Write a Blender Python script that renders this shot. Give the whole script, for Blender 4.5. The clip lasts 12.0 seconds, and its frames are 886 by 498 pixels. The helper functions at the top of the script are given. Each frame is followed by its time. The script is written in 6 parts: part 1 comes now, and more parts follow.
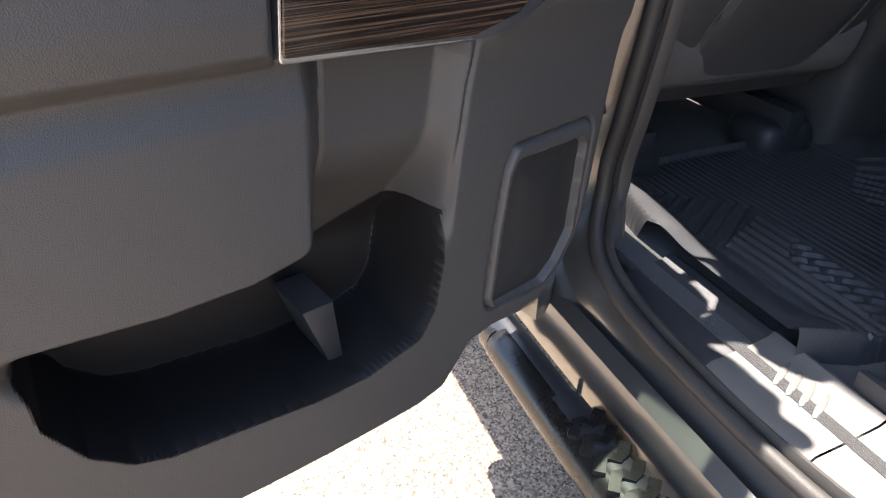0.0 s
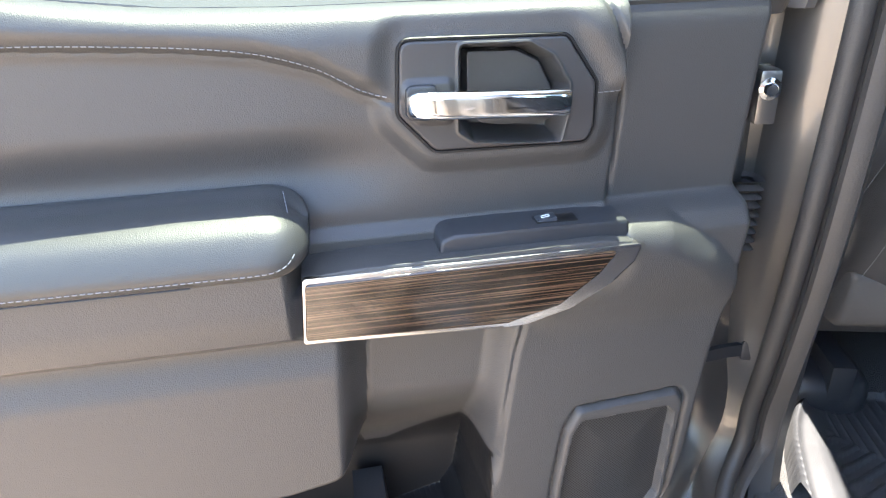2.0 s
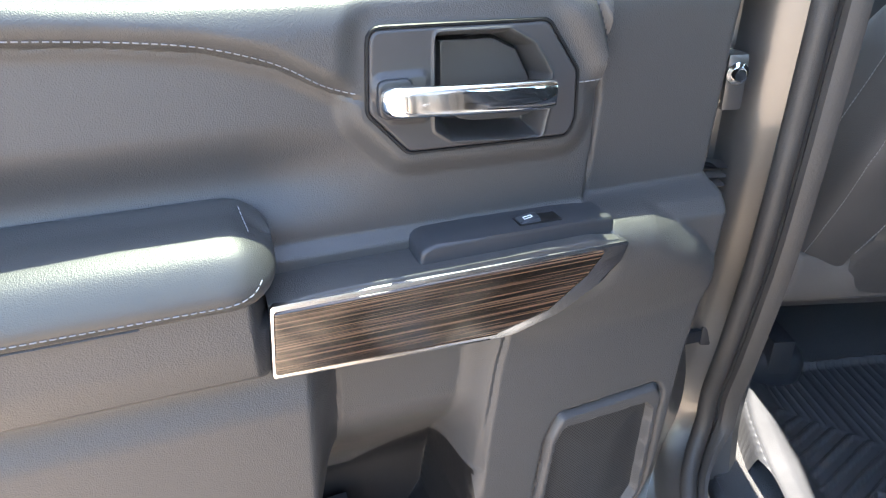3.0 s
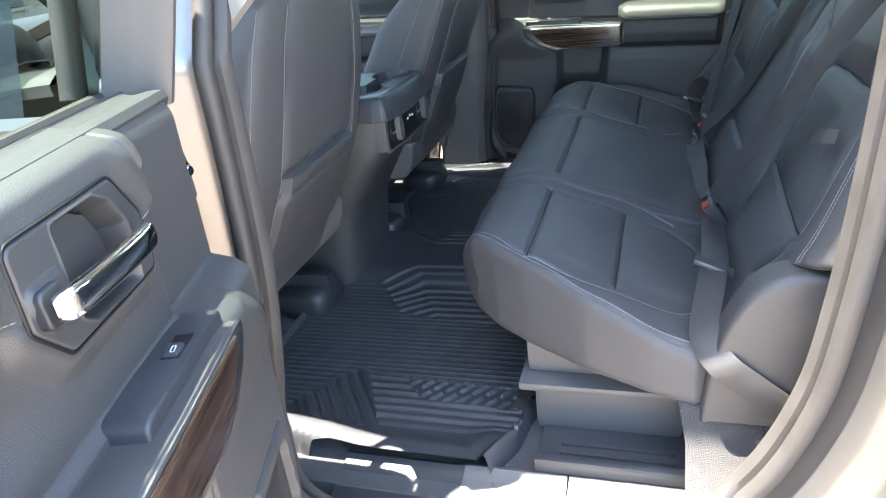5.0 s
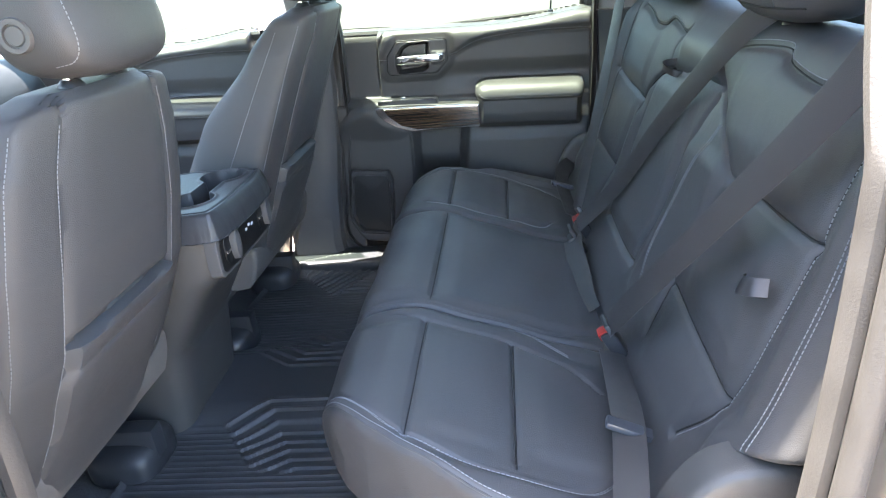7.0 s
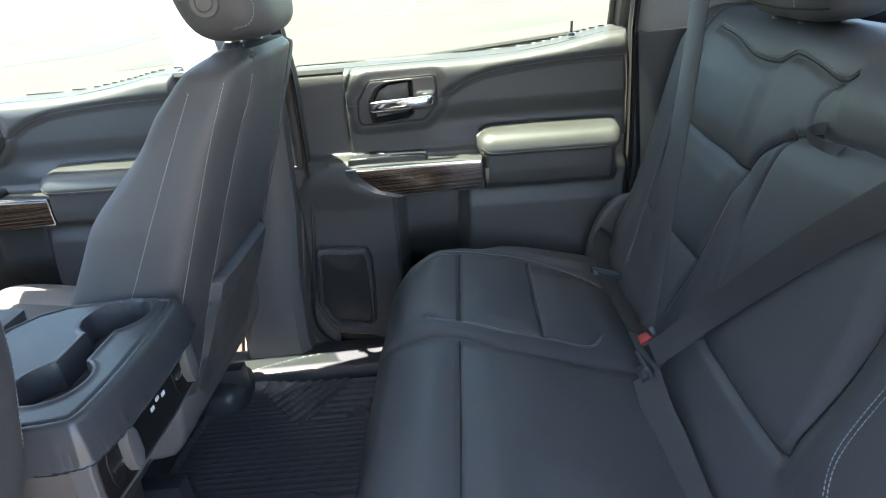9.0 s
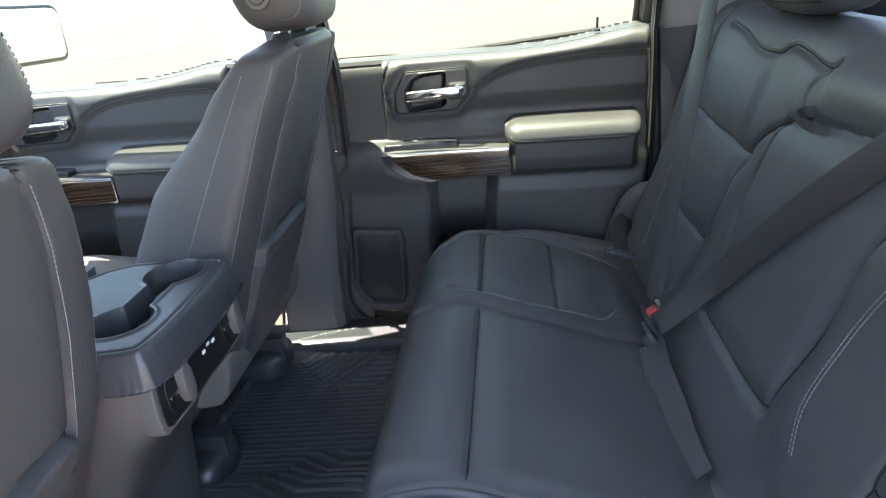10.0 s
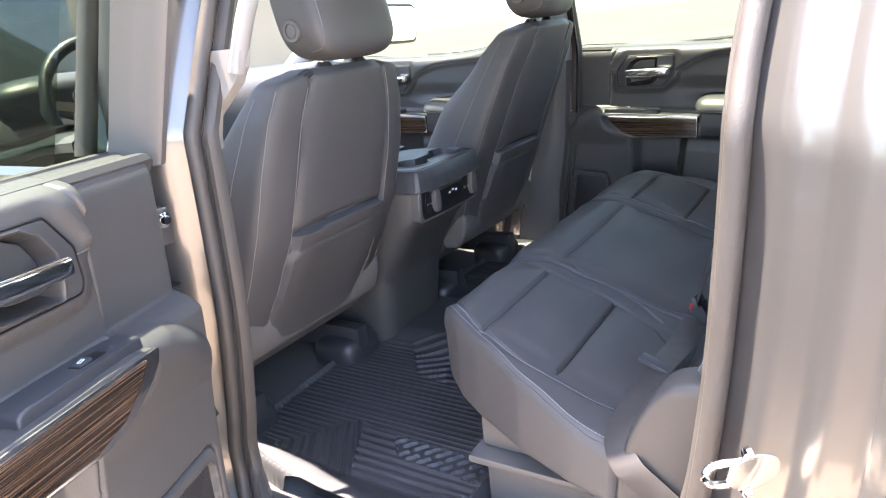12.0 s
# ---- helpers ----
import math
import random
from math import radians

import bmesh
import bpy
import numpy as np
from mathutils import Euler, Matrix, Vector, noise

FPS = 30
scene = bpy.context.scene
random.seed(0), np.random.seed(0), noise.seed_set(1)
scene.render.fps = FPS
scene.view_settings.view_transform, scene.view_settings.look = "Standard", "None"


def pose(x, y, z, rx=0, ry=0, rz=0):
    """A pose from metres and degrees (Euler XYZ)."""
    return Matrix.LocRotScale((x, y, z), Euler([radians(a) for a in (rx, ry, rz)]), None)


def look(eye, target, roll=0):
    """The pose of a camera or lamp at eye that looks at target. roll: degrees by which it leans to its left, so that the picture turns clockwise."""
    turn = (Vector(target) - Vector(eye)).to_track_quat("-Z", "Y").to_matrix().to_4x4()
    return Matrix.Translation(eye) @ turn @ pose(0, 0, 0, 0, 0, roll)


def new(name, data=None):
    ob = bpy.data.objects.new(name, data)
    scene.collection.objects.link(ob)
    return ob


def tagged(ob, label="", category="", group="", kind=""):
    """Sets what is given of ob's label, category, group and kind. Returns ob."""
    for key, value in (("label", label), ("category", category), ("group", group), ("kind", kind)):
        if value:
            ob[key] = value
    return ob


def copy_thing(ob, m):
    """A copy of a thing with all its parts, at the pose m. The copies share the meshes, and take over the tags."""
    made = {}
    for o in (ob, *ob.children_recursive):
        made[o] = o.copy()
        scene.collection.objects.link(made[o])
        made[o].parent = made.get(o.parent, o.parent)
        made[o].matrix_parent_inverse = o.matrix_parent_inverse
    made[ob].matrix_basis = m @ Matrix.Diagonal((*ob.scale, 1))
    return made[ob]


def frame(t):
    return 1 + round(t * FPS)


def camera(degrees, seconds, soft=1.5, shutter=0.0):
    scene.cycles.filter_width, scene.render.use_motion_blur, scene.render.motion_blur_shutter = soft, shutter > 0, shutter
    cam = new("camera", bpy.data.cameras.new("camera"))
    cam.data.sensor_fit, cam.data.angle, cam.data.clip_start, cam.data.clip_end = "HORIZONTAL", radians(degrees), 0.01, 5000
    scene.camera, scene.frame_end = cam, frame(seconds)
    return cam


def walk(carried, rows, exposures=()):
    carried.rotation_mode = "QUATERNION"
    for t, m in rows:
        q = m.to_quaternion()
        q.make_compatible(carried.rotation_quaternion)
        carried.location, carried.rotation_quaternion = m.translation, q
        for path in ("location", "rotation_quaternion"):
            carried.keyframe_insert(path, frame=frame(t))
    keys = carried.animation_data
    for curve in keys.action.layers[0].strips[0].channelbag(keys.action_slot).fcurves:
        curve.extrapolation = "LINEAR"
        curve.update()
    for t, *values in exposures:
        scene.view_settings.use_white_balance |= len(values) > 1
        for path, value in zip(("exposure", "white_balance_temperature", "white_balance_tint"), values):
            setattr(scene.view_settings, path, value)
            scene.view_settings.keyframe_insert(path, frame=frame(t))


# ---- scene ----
cam = camera(66.5, 12.0, 1.1)
PATH = [
    (0, (-1.426, -0.412, 1.167), (-0.787, 1.179, 0.138), 1.2),
    (0.5, (-1.337, -0.393, 1.254), (-1.082, 1.295, 0.212), -0.0),
    (1, (-1.235, -0.402, 1.311), (-1.292, 1.368, 0.383), -0.9),
    (1.5, (-1.175, -0.405, 1.347), (-1.333, 1.395, 0.489), -1.7),
    (2, (-1.151, -0.397, 1.37), (-1.365, 1.398, 0.515), -2.0),
    (2.5, (-1.158, -0.384, 1.367), (-1.333, 1.413, 0.506), -2.0),
    (3, (-1.228, -0.334, 1.364), (-1.144, 1.452, 0.466), -1.3),
    (3.5, (-1.353, -0.247, 1.362), (-0.619, 1.369, 0.44), -3.1),
    (3.7, (-1.388, -0.245, 1.36), (-0.46, 1.262, 0.43), -3.4),
    (5.3, (-1.585, -0.194, 1.464), (0.172, 0.272, 0.63), -8.4),
    (5.5, (-1.599, -0.171, 1.476), (0.185, 0.218, 0.659), -8.0),
    (6, (-1.609, -0.133, 1.494), (0.212, 0.128, 0.708), -7.0),
    (6.5, (-1.52, -0.132, 1.495), (0.309, 0.078, 0.713), -6.6),
    (7, (-1.277, -0.164, 1.489), (0.55, 0.061, 0.708), -6.5),
    (7.5, (-1.092, -0.162, 1.488), (0.735, 0.052, 0.704), -6.5),
    (7.7, (-1.022, -0.158, 1.515), (0.807, 0.059, 0.737), -7.9),
    (9.3, (-0.72, -0.048, 1.508), (1.118, 0.075, 0.729), -7.6),
    (9.5, (-0.735, -0.044, 1.507), (1.104, 0.076, 0.73), -7.4),
    (10, (-0.844, -0.098, 1.499), (0.989, 0.156, 0.74), -8.0),
    (10.5, (-1.042, -0.214, 1.482), (0.757, 0.258, 0.747), -8.9),
    (11, (-1.191, -0.274, 1.472), (0.517, 0.479, 0.754), -6.9),
    (11.5, (-1.389, -0.394, 1.452), (0.254, 0.512, 0.76), -4.3),
    (12, (-1.493, -0.541, 1.437), (0.094, 0.506, 0.817), -6.4),
]
EXPOSURES = [(0, 2.2, 6900, 14), (0.5, 3.4, 7000, 12), (1, 3.55, 6900, 12), (2.5, 3.4, 6900, 12), (3.5, 3.35, 6600, 10), (5.5, 4.0, 6800, 11), (6.5, 3.95, 6800, 11), (7.5, 4.6, 6900, 12), (9.5, 3.9, 7000, 13), (10.5, 4.4, 7400, 20), (11, 4.7, 7400, 22), (11.5, 4.4, 7500, 20), (12, 3.9, 7400, 20)]
walk(cam, [(t, look(eye, target, roll)) for t, eye, target, roll in PATH],
     exposures=EXPOSURES)

# ---- light ----
SUN = Vector((0.006, 0.240, 0.970)).normalized()
world = bpy.data.worlds.new("sky")
scene.world = world
world.use_nodes = True
wn, wl = world.node_tree.nodes, world.node_tree.links
sky = wn.new("ShaderNodeTexSky")
sky.sky_type = "NISHITA"
sky.sun_disc = False
sky.sun_elevation = math.asin(SUN.z)
sky.sun_rotation = math.atan2(SUN.x, SUN.y)
wl.new(sky.outputs[0], wn["Background"].inputs[0])
wn["Background"].inputs[1].default_value = 0.15
sun = new("sun", bpy.data.lights.new("sun", "SUN"))
sun.data.energy = 5.0
sun.data.angle = radians(0.53)
sun.data.color = (1.0, 0.95, 0.87)
sun.matrix_basis = look((0, 0, 0), -SUN)


# ---- numbers and shapes ----
def smooth(e0, e1, x):
    t = np.clip((x - e0) / (e1 - e0), 0, 1)
    return t * t * (3 - 2 * t)


def mix(a, b, t):
    return a + (b - a) * t


def curve(pts, n, closed=False):
    """A Catmull-Rom curve through pts, n points at even steps of length."""
    p = np.array(pts, float)
    k = len(p)
    out = []
    for i in range(k if closed else k - 1):
        if closed:
            a, b, c, e = p[(i - 1) % k], p[i], p[(i + 1) % k], p[(i + 2) % k]
        else:
            a, b, c, e = p[max(i - 1, 0)], p[i], p[i + 1], p[min(i + 2, k - 1)]
        t = np.linspace(0, 1, 24, endpoint=False)[:, None]
        out.append(0.5 * (2 * b + (c - a) * t + (2 * a - 5 * b + 4 * c - e) * t ** 2 + (3 * b - a - 3 * c + e) * t ** 3))
    out.append(p[:1] if closed else p[-1:])
    q = np.concatenate(out)
    s = np.concatenate([[0], np.cumsum(np.linalg.norm(np.diff(q, axis=0), axis=1))])
    want = np.linspace(0, s[-1], n + 1)[:-1] if closed else np.linspace(0, s[-1], n)
    return np.stack([np.interp(want, s, q[:, j]) for j in range(q.shape[1])], 1)


def soft_poly(pts, times=3):
    """A closed outline with its corners cut round."""
    p = np.array(pts, float)
    for _ in range(times):
        q = np.roll(p, -1, 0)
        p = np.stack([0.75 * p + 0.25 * q, 0.25 * p + 0.75 * q], 1).reshape(-1, p.shape[1])
    return p


def fillet(pts, r, k=5):
    """A closed outline with corners rounded to a radius."""
    p = np.array(pts, float)
    out = []
    for a, b, c in zip(np.roll(p, 1, 0), p, np.roll(p, -1, 0)):
        d0, d1 = a - b, c - b
        l0, l1 = np.linalg.norm(d0), np.linalg.norm(d1)
        ang = math.acos(np.clip(d0 @ d1 / (l0 * l1), -1, 1))
        cut = min(r / max(math.tan(ang / 2), 1e-3), 0.48 * l0, 0.48 * l1)
        e0, e1 = b + d0 / l0 * cut, b + d1 / l1 * cut
        for t in np.linspace(0, 1, k):
            out.append((1 - t) ** 2 * e0 + 2 * t * (1 - t) * b + t * t * e1)
    return np.array(out)


def line_d(x, y, line):
    p = np.array(line, float)
    best = np.full(np.shape(x), 9.0)
    for (ax, ay), (bx, by) in zip(p[:-1], p[1:]):
        dx, dy = bx - ax, by - ay
        t = np.clip(((x - ax) * dx + (y - ay) * dy) / (dx * dx + dy * dy + 1e-12), 0, 1)
        best = np.minimum(best, np.hypot(x - ax - t * dx, y - ay - t * dy))
    return best


def poly_d(x, y, poly):
    """Signed distance to a closed outline, below zero inside."""
    p = np.array(poly, float)
    best = line_d(x, y, np.concatenate([p, p[:1]]))
    inside = np.zeros(np.shape(x), bool)
    for (ax, ay), (bx, by) in zip(p, np.roll(p, -1, 0)):
        with np.errstate(divide="ignore", invalid="ignore"):
            inside ^= ((ay > y) != (by > y)) & (x < (bx - ax) * (y - ay) / (by - ay + 1e-15) + ax)
    return np.where(inside, -best, best)


def sheet(p, wrap_u=False, wrap_v=False, keep=None):
    """Vertices and quads of a grid of points (n, m, 3)."""
    n, m = p.shape[:2]
    i = np.arange(n if wrap_u else n - 1)[:, None]
    j = np.arange(m if wrap_v else m - 1)[None, :]
    i2, j2 = (i + 1) % n, (j + 1) % m
    f = np.stack([i * m + j, i2 * m + j, i2 * m + j2, i * m + j2], -1).reshape(-1, 4)
    if keep is not None:
        f = f[keep.reshape(-1)[f].any(1)]
    return p.reshape(-1, 3), [tuple(q) for q in f.tolist()]


def joined(*geos):
    v, f, k = [], [], 0
    for gv, gf in geos:
        gv = np.asarray(gv, float).reshape(-1, 3)
        v.append(gv)
        f += [tuple(i + k for i in q) for q in gf]
        k += len(gv)
    return np.concatenate(v), f


def moved(geo, m):
    v = np.asarray(geo[0], float)
    r = np.array(m.to_3x3())
    return v @ r.T + np.array(m.translation), geo[1]


def from_bm(bm):
    bm.verts.index_update()
    out = np.array([v.co[:] for v in bm.verts]), [tuple(v.index for v in f.verts) for f in bm.faces]
    bm.free()
    return out


def rbox(x0, x1, y0, y1, z0, z1, r=0.004, seg=2):
    """A box with rounded edges."""
    bm = bmesh.new()
    bmesh.ops.create_cube(bm, size=1)
    for v in bm.verts:
        v.co = ((x0 + x1) / 2 + v.co.x * (x1 - x0), (y0 + y1) / 2 + v.co.y * (y1 - y0), (z0 + z1) / 2 + v.co.z * (z1 - z0))
    if r > 0:
        bmesh.ops.bevel(bm, geom=bm.edges[:], offset=r, segments=seg, profile=0.6, affect="EDGES", clamp_overlap=True)
    return from_bm(bm)


def plate(poly, h0, h1, r=0.003, seg=2):
    """An outline in x, y raised from h0 to h1 in z, its upper rim rounded."""
    bm = bmesh.new()
    low = [bm.verts.new((x, y, h0)) for x, y in poly]
    bm.faces.new(low)
    top = bmesh.ops.extrude_face_region(bm, geom=bm.faces[:])
    vs = [g for g in top["geom"] if isinstance(g, bmesh.types.BMVert)]
    for v in vs:
        v.co.z = h1
    es = [g for g in top["geom"] if isinstance(g, bmesh.types.BMEdge)]
    if r > 0:
        bmesh.ops.bevel(bm, geom=es, offset=r, segments=seg, profile=0.6, affect="EDGES", clamp_overlap=True)
    bmesh.ops.recalc_face_normals(bm, faces=bm.faces[:])
    return from_bm(bm)


def sweep(path, section, up=(0, 0, 1), wrap=False, caps=True):
    """A section (k, 2) carried along a path (n, 3); the section's second axis leans towards up (one, or one a point)."""
    p = np.array(path, float)
    t = (np.roll(p, -1, 0) - np.roll(p, 1, 0)) if wrap else np.gradient(p, axis=0)
    t /= np.linalg.norm(t, axis=1)[:, None] + 1e-12
    u = np.broadcast_to(np.array(up, float), p.shape)
    a = np.cross(t, u)
    a /= np.linalg.norm(a, axis=1)[:, None] + 1e-12
    b = np.cross(a, t)
    s = np.array(section, float)
    if s.ndim == 2:
        s = np.broadcast_to(s, (len(p),) + s.shape)
    grid = p[:, None] + a[:, None] * s[:, :, :1] + b[:, None] * s[:, :, 1:]
    v, f = sheet(grid, wrap, True)
    if caps and not wrap:
        k = s.shape[1]
        f = f + [tuple(range(k))[::-1], tuple(len(v) - k + i for i in range(k))]
    return v, f


def ring(r, k=8, r2=None):
    a = np.linspace(0, 2 * math.pi, k, endpoint=False)
    return np.stack([r * np.cos(a), (r2 or r) * np.sin(a)], 1)


def tube(path, r, k=8, up=(0.013, 0.021, 1), wrap=False):
    return sweep(path, ring(r, k), up, wrap)


def blob(x, y, z, a, b, c, e=2.6, n=28, m=20):
    """A rounded cushion shape: centre, half sizes, the higher e the boxier."""
    th = np.linspace(0, 2 * math.pi, n, endpoint=False)[None, :]
    ph = np.linspace(-math.pi / 2, math.pi / 2, m)[:, None]
    pw = lambda q: np.sign(q) * np.abs(q) ** (2 / e)
    g = np.stack([x + a * pw(np.cos(ph)) * pw(np.cos(th)), y + b * pw(np.cos(ph)) * pw(np.sin(th)), z + c * pw(np.sin(ph)) + 0 * th], -1)
    return sheet(g, False, True)


def lathe(profile, k=20):
    """A profile of (radius, height) turned about z."""
    a = np.linspace(0, 2 * math.pi, k, endpoint=False)
    p = np.array(profile, float)
    g = np.stack([p[:, :1] * np.cos(a), p[:, :1] * np.sin(a), np.repeat(p[:, 1:], k, 1)], -1)
    return sheet(g, False, True)


def rod(a, b, r, k=10):
    return tube([a, mix(np.array(a, float), np.array(b, float), 0.5), b], r, k, up=(0.31, 0.17, 0.9))


# ---- objects ----
def mesh_data(name, geo, material, flat=False):
    me = bpy.data.meshes.new(name)
    me.from_pydata([tuple(q) for q in np.asarray(geo[0], float).tolist()], [], geo[1])
    me.validate()
    bm = bmesh.new()
    bm.from_mesh(me)
    bmesh.ops.recalc_face_normals(bm, faces=bm.faces[:])
    bm.to_mesh(me)
    bm.free()
    if not flat:
        me.polygons.foreach_set("use_smooth", [True] * len(me.polygons))
        me.set_sharp_from_angle(angle=radians(38))
    me.materials.append(material)
    return me


def thing(name, at, label, category, group="", kind=""):
    ob = new(name)
    ob.empty_display_size = 0.1
    ob.matrix_basis = at if isinstance(at, Matrix) else pose(*at)
    return tagged(ob, label, category, group, kind)


def part(name, geo, material, parent, label="", local=False, flat=False):
    ob = new(name, mesh_data(name, geo, material, flat))
    ob.parent = parent
    if not local:
        up = parent.matrix_basis if parent.parent is None else parent.parent.matrix_basis
        ob.matrix_parent_inverse = up.inverted() if parent.parent is None else Matrix.Identity(4)
    return tagged(ob, label)


def single(name, geo, material, label, category, kind="", group="", flat=False):
    return tagged(new(name, mesh_data(name, geo, material, flat)), label, category, group, kind)


# ---- materials ----
def material(name, color, rough=0.5, metal=0.0, vary=0.12, scale=6.0, bumps=(), coat=0.0, rough_vary=0.1, sheen=0.0, specular=0.5):
    """A surface with uneven colour and gloss at two sizes and fine relief; bumps: (kind, scale, height)."""
    ma = bpy.data.materials.new(name)
    ma.use_nodes = True
    nt = ma.node_tree
    n, l = nt.nodes, nt.links
    bs = n["Principled BSDF"]
    co = n.new("ShaderNodeTexCoord")
    big = n.new("ShaderNodeTexNoise")
    big.inputs["Scale"].default_value = scale
    big.inputs["Detail"].default_value = 6
    l.new(co.outputs["Object"], big.inputs["Vector"])
    fine = n.new("ShaderNodeTexNoise")
    fine.inputs["Scale"].default_value = scale * 23
    fine.inputs["Detail"].default_value = 3
    l.new(co.outputs["Object"], fine.inputs["Vector"])
    both = n.new("ShaderNodeMath")
    both.operation = "MULTIPLY_ADD"
    both.inputs[1].default_value = 0.35
    l.new(fine.outputs["Fac"], both.inputs[0])
    l.new(big.outputs["Fac"], both.inputs[2])
    ramp = n.new("ShaderNodeMapRange")
    ramp.inputs["From Min"].default_value, ramp.inputs["From Max"].default_value = 0.35, 1.0
    ramp.inputs["To Min"].default_value, ramp.inputs["To Max"].default_value = 1 - vary, 1 + vary
    l.new(both.outputs[0], ramp.inputs["Value"])
    tint = n.new("ShaderNodeVectorMath")
    tint.operation = "SCALE"
    tint.inputs[0].default_value = color
    l.new(ramp.outputs[0], tint.inputs["Scale"])
    l.new(tint.outputs[0], bs.inputs["Base Color"])
    rr = n.new("ShaderNodeMapRange")
    rr.inputs["From Min"].default_value, rr.inputs["From Max"].default_value = 0.35, 1.0
    rr.inputs["To Min"].default_value, rr.inputs["To Max"].default_value = max(rough - rough_vary, 0.02), min(rough + rough_vary, 1)
    l.new(both.outputs[0], rr.inputs["Value"])
    l.new(rr.outputs[0], bs.inputs["Roughness"])
    bs.inputs["Metallic"].default_value = metal
    bs.inputs["Coat Weight"].default_value = coat
    bs.inputs["Coat Roughness"].default_value = 0.12
    bs.inputs["Sheen Weight"].default_value = sheen
    bs.inputs["Specular IOR Level"].default_value = specular
    last = None
    for kind, sc, height in bumps:
        if kind == "cells":
            tx = n.new("ShaderNodeTexVoronoi")
            tx.feature = "SMOOTH_F1"
            out = tx.outputs["Distance"]
        else:
            tx = n.new("ShaderNodeTexNoise")
            tx.inputs["Detail"].default_value = 4
            out = tx.outputs["Fac"]
        tx.inputs["Scale"].default_value = sc
        l.new(co.outputs["Object"], tx.inputs["Vector"])
        bu = n.new("ShaderNodeBump")
        bu.inputs["Distance"].default_value = height
        bu.inputs["Strength"].default_value = 1.0
        l.new(out, bu.inputs["Height"])
        if last:
            l.new(last.outputs[0], bu.inputs["Normal"])
        last = bu
    if last:
        l.new(last.outputs[0], bs.inputs["Normal"])
    return ma


LEATHER = material("leather", (0.063, 0.063, 0.066), 0.54, vary=0.10, scale=5, bumps=(("noise", 12, 0.0007), ("noise", 90, 0.0003), ("cells", 850, 0.0003)))
DOOR_SKIN = material("door_skin", (0.056, 0.055, 0.055), 0.46, vary=0.08, scale=4, bumps=(("noise", 120, 0.00025), ("cells", 900, 0.0003)))
PLASTIC = material("grained_plastic", (0.095, 0.092, 0.092), 0.50, vary=0.08, scale=5, bumps=(("cells", 1100, 0.00014),))
PLASTIC_DARK = material("dark_plastic", (0.028, 0.030, 0.035), 0.40, vary=0.1, scale=8, bumps=(("noise", 1200, 0.00015),))
TRIM_LIGHT = material("light_grey_trim", (0.25, 0.247, 0.243), 0.55, vary=0.05, scale=4, bumps=(("noise", 800, 0.0002),))
BACK_CLOTH = material("felt_flap", (0.125, 0.120, 0.117), 0.9, vary=0.15, scale=12, bumps=(("noise", 900, 0.0008),))
CHROME = material("chrome", (0.85, 0.86, 0.88), 0.09, 1.0, vary=0.03, rough_vary=0.04)
SATIN = material("satin_metal", (0.62, 0.63, 0.66), 0.25, 1.0, vary=0.05, rough_vary=0.06)
PAINT = material("grey_metallic_paint", (0.140, 0.139, 0.138), 0.34, 0.70, vary=0.05, scale=3, coat=1.0, rough_vary=0.03)
PAINT.node_tree.nodes["Principled BSDF"].inputs["Coat Roughness"].default_value = 0.06
RUBBER = material("rubber_seal", (0.045, 0.042, 0.04), 0.55, vary=0.15, scale=20, bumps=(("noise", 400, 0.0004),))
MAT_RUBBER = material("mat_rubber", (0.046, 0.048, 0.053), 0.38, vary=0.2, scale=7, bumps=(("noise", 700, 0.0003),))
CARPET = material("carpet", (0.036, 0.035, 0.035), 0.95, vary=0.35, scale=60, bumps=(("noise", 600, 0.004),), sheen=0.3)
HEADLINER = material("headliner", (0.5, 0.49, 0.47), 0.95, vary=0.05, scale=10, bumps=(("noise", 600, 0.0008),))
BELT = material("belt_webbing", (0.042, 0.040, 0.041), 0.5, vary=0.1, scale=30, bumps=(("noise", 900, 0.0004),))
SEAM = material("dark_seam", (0.012, 0.012, 0.013), 0.7)
RED = material("red_plastic", (0.42, 0.025, 0.02), 0.4)
STITCH = material("grey_thread", (0.22, 0.225, 0.24), 0.8, vary=0.2, scale=50)
WHITE = material("white_print", (0.75, 0.76, 0.78), 0.5)
GREY_TAG = material("grey_tag", (0.020, 0.020, 0.022), 0.35)


def wood_material():
    ma = material("dark_wood_veneer", (0.1, 0.06, 0.04), 0.16, vary=0.1, coat=0.8)
    n, l = ma.node_tree.nodes, ma.node_tree.links
    bs = n["Principled BSDF"]
    co = n.new("ShaderNodeTexCoord")
    mp = n.new("ShaderNodeMapping")
    mp.inputs["Scale"].default_value = (5.0, 40, 760)
    mp.inputs["Rotation"].default_value = (0, radians(3), 0)
    l.new(co.outputs["Object"], mp.inputs[0])
    tx = n.new("ShaderNodeTexNoise")
    tx.inputs["Scale"].default_value = 1.0
    tx.inputs["Detail"].default_value = 3
    tx.inputs["Roughness"].default_value = 0.5
    l.new(mp.outputs[0], tx.inputs["Vector"])
    rp = n.new("ShaderNodeValToRGB")
    e = rp.color_ramp.elements
    e[0].position, e[0].color = 0.40, (0.010, 0.007, 0.005, 1)
    e[1].position, e[1].color = 0.64, (0.115, 0.072, 0.047, 1)
    mid = rp.color_ramp.elements.new(0.52)
    mid.color = (0.050, 0.030, 0.020, 1)
    l.new(tx.outputs["Fac"], rp.inputs[0])
    l.new(rp.outputs[0], bs.inputs["Base Color"])
    return ma


WOOD = wood_material()


